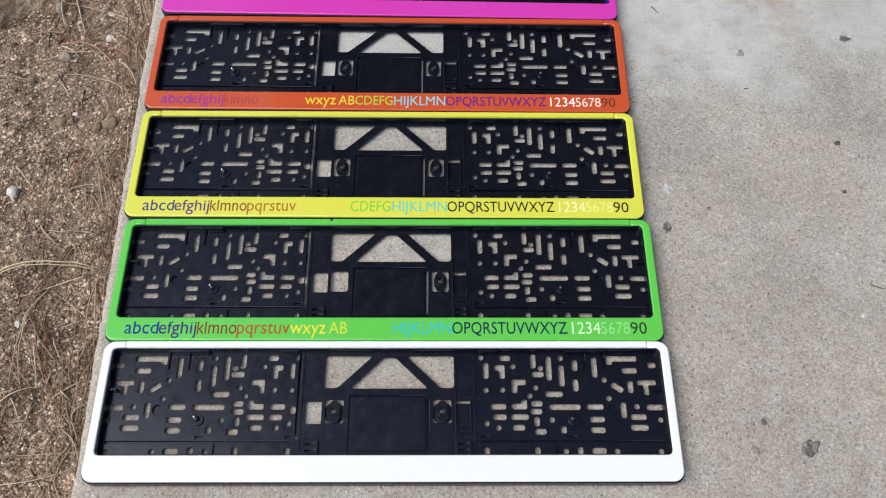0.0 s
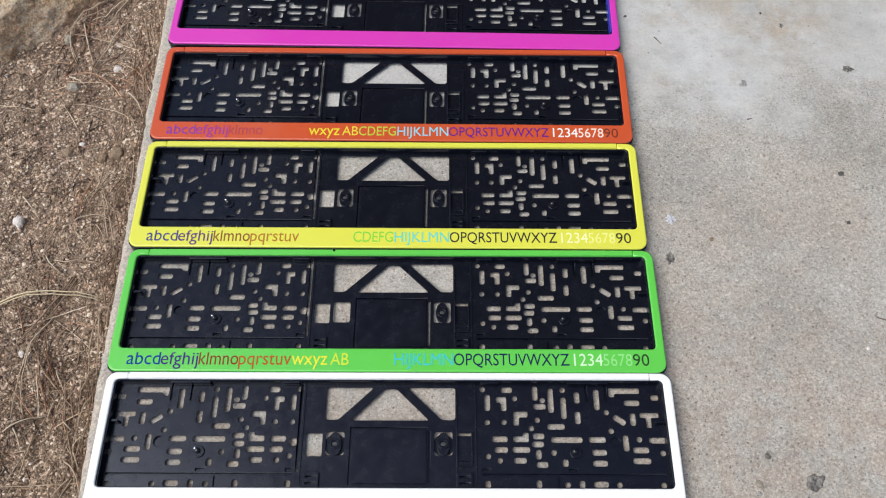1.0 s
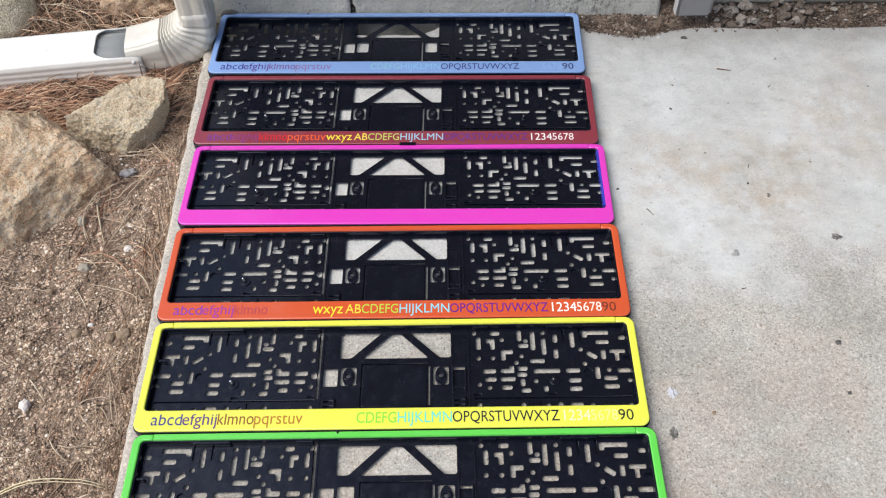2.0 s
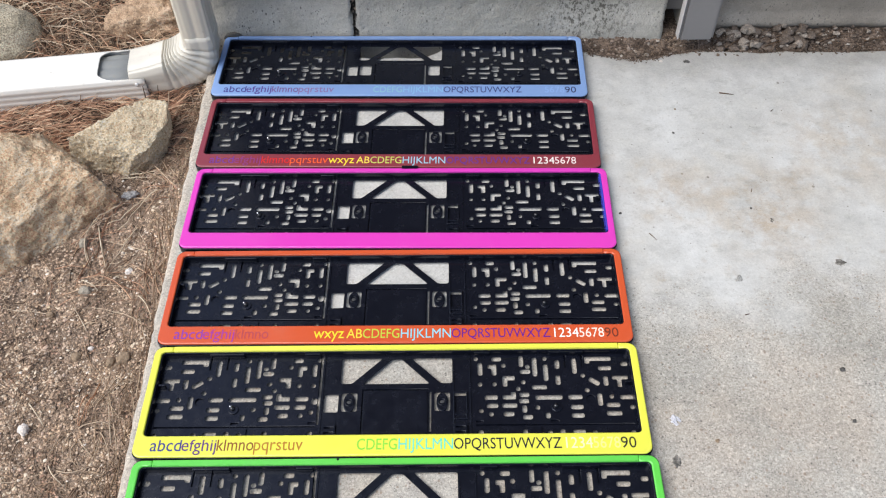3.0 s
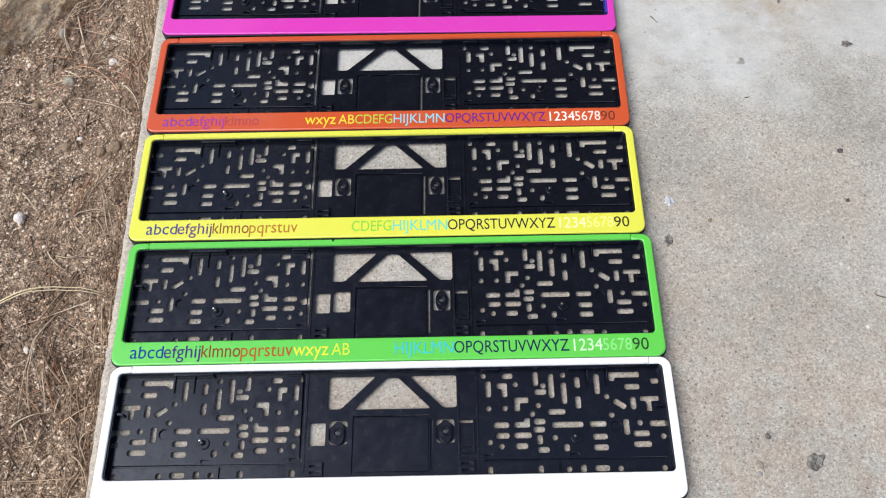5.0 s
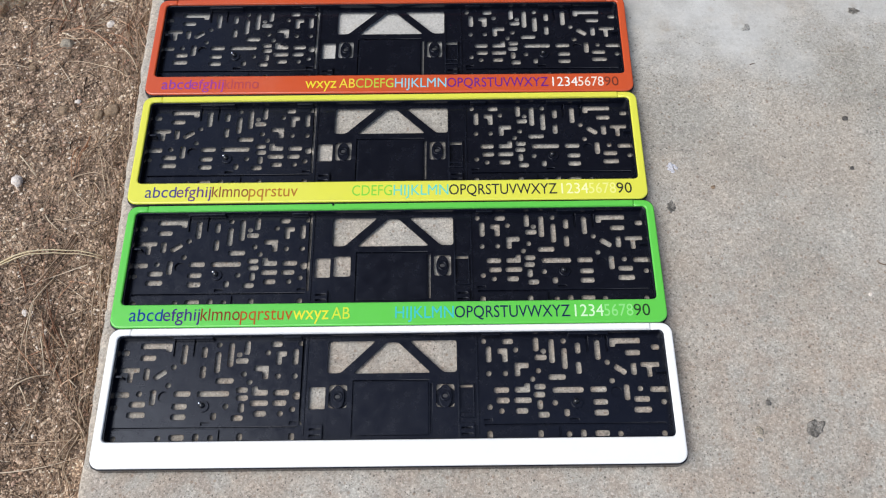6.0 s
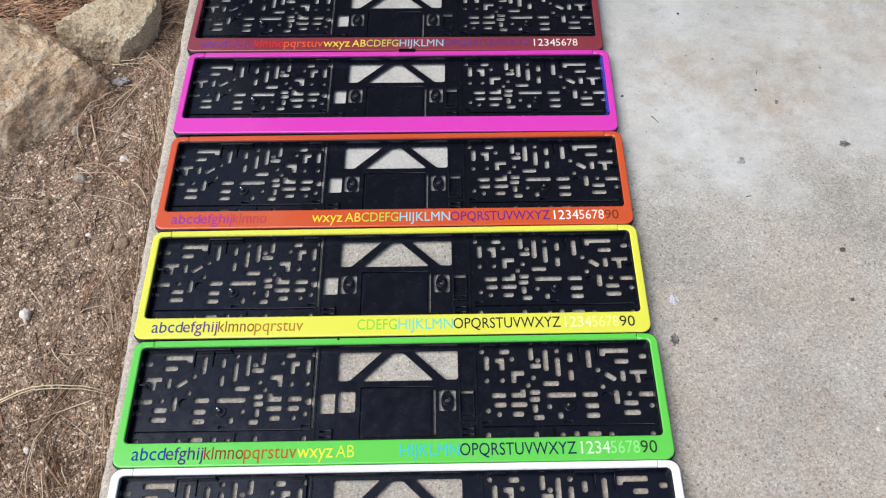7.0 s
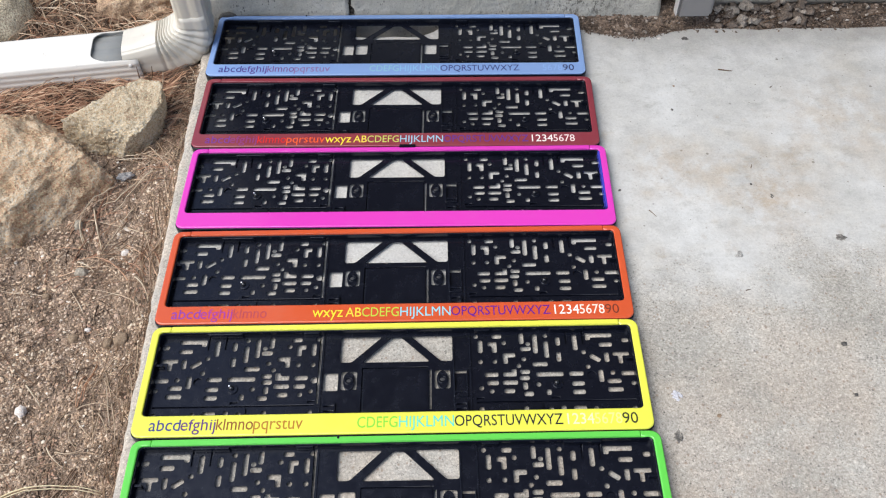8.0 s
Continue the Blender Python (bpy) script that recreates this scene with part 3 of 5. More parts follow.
# grooves and dimples with a closed bottom: the two slits beside a tall slot, the long groove with its branch, two notches, a round dimple
GROOVES = [rect(-205.6, -203.3, 41, 57), rect(-186.7, -184.4, 41, 57),
           [(-253.5, -29.4), (-155, -29.4), (-155, -42), (-153, -42), (-153, -29.4), (-83.5, -29.4), (-83.5, -27.4), (-253.5, -27.4)],
           rect(-172.5, -164, -25.8, -22.9), rect(-91, -83, -25.8, -22.9), disc(-209.8, 1.6, 5.0, 16)]
MIDDLE_GROOVES = [[(-36.6, -38), (-35.3, -38), (-35.3, 14.2), (34.8, 14.2), (34.8, 15.5), (-36.6, 15.5)], rounded(rect(63.2, 75.8, -11.5, 10.2), 1)]


def drift(x, slip):
    """The right field is a little narrower than the left: its offset runs from slip[2] at its inner to slip[3] at its outer edge."""
    return slip[2] + (slip[3] - slip[2]) * (x - 85) / 168


def backing_openings(slip):
    """All openings of the backing; slip: how far its left, middle and right fields sit off their places."""
    field = [disc(-85.8, 1.4, 3.9, 16)] + half_pattern() + GROOVES + [rect(-81.9, -79.7, -26, 57)]
    tri = [(-61, 54), (-16, 54), (-48.5, 22.5), (-61, 22.5)]
    middle = [rounded(tri, 3), rounded([(-x, y) for x, y in tri], 3), rounded([(-5.5, 52.5), (5.5, 52.5), (36.5, 22), (-36.5, 22)], 3),
              rounded(rect(-77, -61.8, -11.8, 9.3), 1.2), rect(35.8, 38.1, -35, 11.5)] + MIDDLE_GROOVES
    middle += [rounded(rect(m * 50 - 8.4, m * 50 + 8.4, -11, 11), 2.5) for m in (-1, 1)]
    out = [[(x * 1.002 + SHIFT + slip[0], y + 0.6) for x, y in o] for o in field]
    out += [[(x + SHIFT + slip[1], y + 0.6) for x, y in o] for o in middle]
    return out + [[(-x * 1.002 + SHIFT + drift(-x, slip), y + 0.6) for x, y in o] for o in field[1:-1]]


def widen(o, k):
    """An outline pushed out from its bounding box's middle by k on every side."""
    xs, ys = [p[0] for p in o], [p[1] for p in o]
    return rect(min(xs) - k, max(xs) + k, min(ys) - k, max(ys) + k)


def groove_bottoms(slip, closed, branch_open):
    """The bottoms under the grooves; closed: under the thin slits too; branch_open: not under the long groove's branch."""
    branch = [[(-254.5, -31), (-157, -31), (-157, -43), (-151, -43), (-151, -31), (-82.6, -31), (-82.6, -26.0), (-254.5, -26.0)]]
    if branch_open:
        branch = [rect(-254.5, -82.6, -31, -26.0)]
    side = [widen(GROOVES[0], 1), widen(GROOVES[1], 1)] + branch + [[(x, y + 1.2 if y > -24 else y + 0.55) for x, y in widen(o, 0.6)] for o in GROOVES[3:5]] + [disc(-209.8, 1.6, 6.0, 16)]
    mid = [[(-37.6, -39), (-34, -39), (-34, 13), (35.8, 13), (35.8, 16.5), (-37.6, 16.5)], rect(62.2, 76.8, -12.5, 8.0)]
    left = side + ([rect(-82.6, -79.0, -25.6, 58)] if closed else [])
    if closed:
        mid.append(rect(35.9, 38.9, -36, 12.4))
    out = [[(x * 1.002 + SHIFT + slip[0], y + 0.6) for x, y in o] for o in left]
    out += [[(x + SHIFT + slip[1], y + 0.6) for x, y in o] for o in mid]
    return out + [[(-x * 1.002 + SHIFT + drift(-x, slip), y + 0.6) for x, y in o] for o in side]


def rim_outline(w, h, r):
    return rounded(rect(-w, w, -h, h), r, 6)


def arc(cx, cy, r, a0, a1, n=6):
    return [(cx + r * math.cos(radians(a0 + (a1 - a0) * i / n)), cy + r * math.sin(radians(a0 + (a1 - a0) * i / n))) for i in range(n + 1)]


def cover_outline():
    w, h, r, iw, lo, hi, q, seam = 266.5, 66, 10, 258.4, -42.2, 59.3, 4.5, 246.5
    return ([(-seam, h)] + arc(-w + r, h - r, r, 90, 180) + arc(-w + r, -h + r, r, 180, 270) + arc(w - r, -h + r, r, 270, 360) + arc(w - r, h - r, r, 0, 90)
            + [(seam, h), (seam, hi)] + arc(iw - q, hi - q, q, 90, 0) + arc(iw - q, lo + q, q, 0, -90) + arc(-iw + q, lo + q, q, -90, -180) + arc(-iw + q, hi - q, q, 180, 90) + [(-seam, hi)])


BLACKS = {
    "tray_rim": sheet([rim_outline(267.1, 66.8, 10.5), rounded(rect(-257, 257, -41.2, 58.4), 4)], 0, 11.7, M_BLACK, 0.5),
    "centre_flap": sheet([rounded(rect(-34.6 + SHIFT, 34.4 + SHIFT, -36.5, 14), 2)], 2.4, 3.6, M_BLACK, 0.4),
    "round_boss": sheet([[(6.3 * math.cos(a * math.pi / 14), 11.2 * math.sin(a * math.pi / 14)) for a in range(28)]], 0.2, 3.4, M_BLACK, 0.5),
    "boss_cap": sheet([disc(0, 0, 4.9, 20), disc(0, 0, 3.1, 16)], 3.2, 4.4, M_BLACK, 0.4),
    "flange": sheet([disc(0, 0, 10.2, 24)], -0.9, -0.1, M_BLACK, 0.3),
    "pin": sheet([[(2.6 * math.cos(a * math.pi / 10), 1.9 * math.sin(a * math.pi / 10)) for a in range(20)]], 3.0, 4.0, M_PIN, 0.4),
    "upright_rib": sheet([rounded(rect(-0.8, 0.8, -46, 48), 0.5)], 2.4, 3.5, M_BLACK, 0.3),
    "edge_clip": sheet([rounded(rect(-19, 19, -1.7, 1.7), 0.8)], 2.4, 9.7, M_BLACK, 0.4),
    "small_clip": sheet([rounded(rect(-8.5, 8.5, -1.5, 1.5), 0.8)], 2.4, 9.2, M_BLACK, 0.4),
    "side_clip": sheet([rounded(rect(-4.5, 4.5, -1.2, 1.2), 0.5)], 2.4, 8.2, M_BLACK, 0.3),
    "latch": sheet([rounded(rect(-7.6, 7.6, -17, 15.6), 1.2), rounded(rect(-6.2, 6.2, -10.6, 14.2), 0.8), rounded(rect(-5.8, 5.8, -15.6, -11.8), 0.6)], 2.4, 4.2, M_BLACK, 0.4),
    "hook": sheet([rounded(rect(-7, 7, -7, 7), 1), rect(-5, 5, -4.6, -2.6), rect(-5, 5, 1.2, 3.2)], 2.4, 5.8, M_BLACK, 0.3),
    "blind_boss": sheet([disc(0, 0, 5.6, 20)], 2.4, 4.0, M_BLACK, 0.5),
}
for key in BLACKS:
    if key != "tray_rim":
        BLACKS[key].transform(Matrix.Translation((0, 0, 0.0007)))
COVER, TOPBAR = cover_outline(), rounded(rect(-246.2, 246.2, 59.3, 66), 0.5)

TEXT_GROUPS = [("abcd", 18.3, 50.2), ("efghij", 50.6, 86.2), ("klmno", 87.0, 124.6), ("pqrstuv", 125.0, 175.0), ("wxyz", 175.5, 209.6), ("AB", 212.5, 230.0),
               ("CDEFG", 230.8, 271.8), ("HIJKLMN", 273.4, 329.5), ("OPQRSTUVWXYZ", 330.2, 440.4), ("1234", 445.0, 472.4), ("5678", 473.0, 500.6), ("90", 501.2, 516.8)]
LETTERS = {}
X_HEIGHT, X_TALL = 0.46, 1.14


def letters(text):
    """A flat raised word of the built-in font with capitals 1 unit high, starting at x = 0."""
    if text not in LETTERS:
        cu = bpy.data.curves.new("word", "FONT")
        cu.body, cu.size, cu.extrude, cu.offset, cu.resolution_u = text, 1.0, 0.01, 0.001, 3
        ob = new("word", cu)
        bpy.context.view_layer.update()
        me = bpy.data.meshes.new_from_object(ob.evaluated_get(bpy.context.evaluated_depsgraph_get()))
        bpy.data.objects.remove(ob)
        if text.islower():
            for v in me.vertices:
                v.co.y = v.co.y * X_TALL if v.co.y < X_HEIGHT else X_HEIGHT * X_TALL + (v.co.y - X_HEIGHT) * (0.74 - X_HEIGHT * X_TALL) / (0.74 - X_HEIGHT)
        xs = [v.co.x for v in me.vertices]
        LETTERS[text] = (me, min(xs), max(xs))
    return LETTERS[text]


def plate_holder(name, colour_name, rgb, x, y, turn, inks, label, slip=(0, 0, 0, 0), bosses=(True, True), tab=False, film=False, nub=None):
    mat = gloss_plastic("plastic_" + colour_name, rgb)
    top = new(name)
    top.matrix_basis = pose(x, y, 0.0006, 0, 0, turn)
    tagged(top, label, "plate frame", group="row of number plate holders")
    put_mesh("tray_rim", BLACKS["tray_rim"], top)
    put_mesh("backing_plate", sheet([rect(-262, 262, -46, 62)] + backing_openings(slip), 2.6, 3.3, M_BLACK, 0.2), top)
    put_mesh("groove_bottom", sheet(groove_bottoms(slip, colour_name == "white", colour_name in ("magenta", "dark_red")), 0.8, 1.2, M_BLACK), top)
    put_mesh("centre_flap", BLACKS["centre_flap"], top, "", pose(slip[1] / 1000, 0, 0))

    def at(key, px, py, rz=0.0, to=top, title=""):
        px += slip[1] if abs(px) < 76 else slip[0] if px < 0 else drift(px, slip)
        return put_mesh(key, BLACKS[key], to, title, pose(px / 1000, py / 1000, 0, 0, 0, rz))

    for m, there in zip((-1, 1), bosses):
        if there:
            b = at("round_boss", m * 50 + SHIFT, 0)
            put_mesh("boss_cap", BLACKS["boss_cap"], b)
            put_mesh("pin", BLACKS["pin"], b, "dusty grey pin")
            if colour_name == "white":
                put_mesh("flange", BLACKS["flange"], b)
        at("upright_rib", m * 78 + SHIFT, 10)
        at("upright_rib", m * 62.4 + SHIFT, -2) if m > 0 else None
        at("edge_clip", m * 187 + SHIFT, 58.3)
        at("small_clip", m * 92 + SHIFT, 58.3)
        at("side_clip", m * 254 + SHIFT, 20.5)
        at("hook", m * 69.5 + SHIFT, -33.0)
        b = at("blind_boss", m * 171.9 + SHIFT, -7.5)
        bm = bmesh.new()
        bmesh.ops.create_uvsphere(bm, u_segments=16, v_segments=8, radius=0.0028, matrix=pose(-0.001, 0.0008, 0.0052))
        part("stud", bm, M_STUD, b, "shiny black stud", True)
        # Bright bead added as the highlight on the left stud.
        if m < 0:
            bm = bmesh.new()
            bmesh.ops.create_uvsphere(bm, u_segments=10, v_segments=6, radius=0.0016, matrix=pose(-0.0030, 0.0024, 0.0066))
            part("glint", bm, M_STUD_GLINT, b, "bright bead for the highlight on the stud", True)
    at("latch", 69.5 + SHIFT, -4)
    part_cover = put_mesh("cover", sheet([COVER], 11.2, 14.2, mat, 1.45, 3), top, "glossy %s plastic cover" % colour_name)
    put_mesh("top_bar", sheet([TOPBAR], 11.2, 14.2, mat, 0.7), top, "glossy %s plastic bar" % colour_name)
    for (text, a, b), ink in zip(TEXT_GROUPS, inks):
        if ink is None:
            continue
        src, lo, hi = letters(text)
        me = src.copy()
        k = (b - a) / 1000 / (hi - lo)
        me.transform(Matrix.Translation((a / 1000 - 0.2665 - lo * k, -0.0594, 0.01425)) @ Matrix.Diagonal((k, 0.0176, 0.008, 1)))
        me.materials.clear()
        me.materials.append(ink_plastic(ink))
        put_mesh("lettering", me, part_cover, "printed letters" if text.isalpha() else "printed digits")
    if tab:
        part("tab", box_bm(0.001, 0.022, 0.0645, 0.0695, 0.003, 0.0158, 0.0006), M_BLACK, top, "black plastic tab between two holders")
    if nub is not None:
        part("nub", box_bm(nub - 0.0011, nub + 0.0011, 0.0635, 0.0665, 0.010, 0.0147, 0.0004), M_BLACK, top, "tiny black plastic nub")
    if film:
        part("film_strip", box_bm(0.2560, 0.2584, -0.038, 0.056, 0.0046, 0.0139, 0.0004), M_FILM, top, "blue protective film strip")
    return top


INKS = {}


def ink_plastic(rgb):
    if rgb not in INKS:
        INKS[rgb] = gloss_plastic("printed_ink", rgb, 0.5)
        INKS[rgb].node_tree.nodes["Principled BSDF"].inputs["Specular IOR Level"].default_value = 0.15
    return INKS[rgb]


BLUE, VIOLET, BROWN, RUST = (0.004, 0.045, 0.25), (0.05, 0.022, 0.17), (0.22, 0.04, 0.012), (0.42, 0.10, 0.015)
YELLOW, WHITE = (0.78, 0.74, 0.05), (0.85, 0.85, 0.80)
NONE = (None,) * 12
plate_holder("plate_holder", "white", (0.92, 0.92, 0.905), 0.2758, 0.0643, 0.45, NONE,
             "blank white number plate holder with black slotted backing on concrete", (-2.2, 0.4, 2.4, -2.4))
plate_holder("plate_holder", "green", (0.125, 0.60, 0.08), 0.2725, 0.1970, 0.43,
             (BLUE, VIOLET, BROWN, RUST, YELLOW, (0.62, 0.74, 0.05), None, (0.05, 0.54, 0.56), (0.007, 0.014, 0.065), (0.62, 0.85, 0.55), (0.27, 0.70, 0.22), (0.02, 0.05, 0.02)),
             "bright green number plate holder with rainbow alphabet, one boss missing", (-1.3, 1.0, 2.0, -2.0), (False, True), nub=-0.058)
plate_holder("plate_holder", "yellow", (0.755, 0.75, 0.085), 0.2678, 0.3313, 0.27,
             ((0.06, 0.06, 0.22), (0.12, 0.05, 0.19), (0.26, 0.09, 0.03), (0.44, 0.19, 0.03), None, None, (0.22, 0.63, 0.06), (0.14, 0.64, 0.52), (0.012, 0.012, 0.026), (0.89, 0.89, 0.46), (0.83, 0.83, 0.26), (0.03, 0.03, 0.02)),
             "bright yellow number plate holder with rainbow alphabet lettering", (-1.0, 0.4, 2.7, -1.3))
plate_holder("plate_holder", "orange", (0.60, 0.092, 0.03), 0.2662, 0.4655, 0.02,
             ((0.24, 0.05, 0.33), (0.33, 0.045, 0.28), (0.42, 0.055, 0.07), None, (0.80, 0.66, 0.04), (0.80, 0.62, 0.05), (0.46, 0.58, 0.06), (0.27, 0.60, 0.68), (0.13, 0.014, 0.22), WHITE, (0.84, 0.72, 0.62), (0.16, 0.035, 0.02)),
             "orange number plate holder with rainbow alphabet and white digits", (-4.5, -1.8, 0.4, -1.4))
plate_holder("plate_holder", "magenta", (0.69, 0.052, 0.46), 0.2645, 0.6010, -0.48, NONE,
             "plain magenta number plate holder with a blue film strip", (-5.3, -3.0, 0.4, -1.2), tab=True, film=True)
plate_holder("plate_holder", "dark_red", (0.24, 0.04, 0.055), 0.2605, 0.7350, -0.78,
             ((0.16, 0.04, 0.25), (0.22, 0.04, 0.17), (0.60, 0.02, 0.02), (0.74, 0.10, 0.03), (0.80, 0.62, 0.05), (0.80, 0.62, 0.08), (0.50, 0.54, 0.12), (0.30, 0.50, 0.62), (0.10, 0.03, 0.24), (0.82, 0.78, 0.74), (0.80, 0.68, 0.66), None),
             "dark red number plate holder with rainbow alphabet and pale digits", (-5.6, -3.0, 0.4, -1.2))
plate_holder("plate_holder", "light_blue", (0.22, 0.345, 0.62), 0.2572, 0.8735, -0.90,
             ((0.045, 0.035, 0.20), (0.08, 0.04, 0.22), (0.15, 0.06, 0.22), (0.22, 0.13, 0.30), None, None, (0.23, 0.46, 0.54), (0.22, 0.44, 0.66), (0.03, 0.035, 0.15), None, (0.23, 0.37, 0.66), (0.03, 0.035, 0.10)),
             "light blue number plate holder against the wall, both bosses missing", (-5.2, -2.8, 0.5, -1.0), (False, False), nub=-0.137)


# ---------------------------------------------------------------- downspout
def swept_tube(name, path, across, up, mat, parent, label="", flutes=3, crimps=0.0, wall=0.0016, start_at=None, depth=0.0022, top_depth=None, swell=None, corner=0.12):
    """A rectangular sheet-metal tube with long flutes along a path of (place, direction, side). crimps: depth of the folds round a bend. start_at(u): how far its top is cut back. swell(k): how much the inner and the outer side of a bend bulge, and how it narrows."""
    bm = bmesh.new()
    rings = []
    half = []
    for s in range(20):
        half.append((-0.5 + s / 20, 0.5))
    prof = half + [(0.5, 0.5 - s / 20) for s in range(20)] + [(0.5 - s / 20, -0.5) for s in range(20)] + [(-0.5, -0.5 + s / 20) for s in range(20)]
    for k, (p, d, side) in enumerate(path):
        d, side = Vector(d).normalized(), Vector(side).normalized()
        nrm = side.cross(d).normalized()
        fold = crimps * (1.0, 0.5, 0.2, 0.05, 0.0, 0.05, 0.25, 0.6)[k % 8] if crimps and 3 < k < len(path) - 5 else 0.0
        inside, outside, slim = swell(k) if swell else (0.0, 0.0, 1.0)
        ring = []
        for q, (u, v) in enumerate(prof):
            edge = max(abs(u), abs(v))
            along = u if abs(v) >= abs(u) else v
            dent = (top_depth if top_depth is not None and abs(v) >= abs(u) else depth) * max(0.0, math.cos(along * flutes * 2 * math.pi)) if abs(along) < 0.44 else 0.0012 * (abs(along) - 0.44) / 0.06
            shrink = 1 - 2 * (dent + fold * (0.45 + 0.9 * max(0.0, v + 0.3))) / max(across, up)
            back = d * start_at(u) * max(0.0, 1 - k / 12) if start_at and v < -0.49 else Vector()
            flat = 0.5 - corner
            au, av = abs(u) - flat, abs(v) - flat
            if au > 0 and av > 0:
                k2 = corner / max(corner, math.hypot(au, av))
                u, v = math.copysign(flat + au * k2, u), math.copysign(flat + av * k2, v)
            ring.append(bm.verts.new(Vector(p) + back + side * (u * across * shrink * slim) + nrm * (v * up * shrink * slim * (1 + (inside if v > 0 else outside)))))
        rings.append(ring)
    n = len(prof)
    for a, b in zip(rings, rings[1:]):
        for i in range(n):
            bm.faces.new((a[i], a[(i + 1) % n], b[(i + 1) % n], b[i]))
    bmesh.ops.recalc_face_normals(bm, faces=bm.faces[:])
    ob = part(name, bm, mat, parent, label, True)
    so = ob.modifiers.new("metal", "SOLIDIFY")
    so.thickness, so.offset = wall, -1
    return ob


def build_downspout():
    top = new("downspout")
    top.location = (-0.03, 0.905, -0.03)
    bpy.context.view_layer.update()
    tagged(top, "white painted metal downspout with crimped elbow and ground extension", "downspout")
    shift = -Vector(top.location)
    run = Vector((0.985, 0.125, 0.0)).normalized()
    side = Vector((0.125, -0.985, 0.0)).normalized()
    start = Vector((-0.118, 0.888, -0.010)) + shift
    ext = [(start - run * t, -run, side) for t in [0.0068 * i for i in range(13)] + [0.085, 0.1, 0.2, 0.35, 0.6, 0.9]]

    def cut_back(u):
        return 0.068 - 0.022 * max(0.0, (abs(u) - 0.22) / 0.28) ** 2

    swept_tube("extension", ext, 0.074, 0.046, M_WHITEPIPE, top, "long white fluted metal tube", 5, start_at=cut_back, depth=0.0014, top_depth=0.0006)
    inner = [(start - run * t + Vector((0, 0, -0.002)), -run, side) for t in (0.0, 0.05, 0.12, 0.3)]
    swept_tube("lining", inner, 0.0665, 0.0385, M_DULLPIPE, top, "dull grey inside of the tube showing through the cut", 3)
    bend = []
    c0 = start - run * 0.022
    bend.append((c0 + Vector((0, 0, 0.006)), run, side))
    bend.append((c0 + run * 0.0006 + Vector((0, 0, 0.006)), run, side))
    bend.append((start + run * 0.005 + Vector((0, 0, 0.006)), run, side))
    bend.append((start + run * 0.028 + Vector((0, 0, 0.006)), run, side))
    r, pivot = 0.060, start + run * 0.029 + Vector((0, 0, 0.066))
    steps = 68
    for i in range(steps + 1):
        a = radians(90 * i / steps)
        bend.append((pivot + run * (r * math.sin(a)) - Vector((0, 0, r * math.cos(a))), run * math.cos(a) + Vector((0, 0, math.sin(a))), side))

    bend += [(pivot + run * r + Vector((0, 0, z)), (0, 0, 1), side) for z in (0.004, 0.012)]

    def belly(k):
        if k < 4:
            return (0.0, 0.0, 0.22, 0.48)[k], 0.0, 1.0
        t = min(1.0, (k - 4) / steps)
        return 0.52 + 0.25 * math.sin(math.pi * t) - 0.52 * t, 0.24 * math.sin(math.pi * min(1.0, t * 1.1)), 1.0 - 0.04 * t

    swept_tube("elbow", bend, 0.064, 0.050, M_CREAMPIPE, top, "crimped cream white metal elbow", 3, 0.0050, depth=0.0006, swell=belly, corner=0.26)
    foot = pivot + run * r
    up = [(foot + Vector((0, 0, z)), (0, 0, 1), side) for z in (-0.006, -0.0054, 0.02, 0.1, 0.4, 1.02)]
    swept_tube("upright_pipe", up, 0.0606, 0.0472, M_TANPIPE, top, "fluted cream white upright pipe", 3, depth=0.0012, corner=0.22)
    bm = bmesh.new()
    bmesh.ops.create_uvsphere(bm, u_segments=12, v_segments=6, radius=0.0034, matrix=Matrix.Translation(start - run * 0.012 + side * 0.0365 + Vector((0, 0, 0.012))))
    part("screw", bm, M_STEEL, top, "small zinc screw head", True)


build_downspout()

post = tagged(part("post", box_bm(0.6655, 0.7165, 0.916, 0.934, 0.018, 0.84, 0.004), M_POST, None), "grey painted wooden post with a painted lit left side at the wall", "post")
# Paler strip that puts the light on the post's left side into colour.
part("lit_side_strip", box_bm(0.6635, 0.6653, 0.9165, 0.932, 0.021, 0.83, 0.0012), M_LIT_SIDE, post, "pale strip for the light on the post's left side")


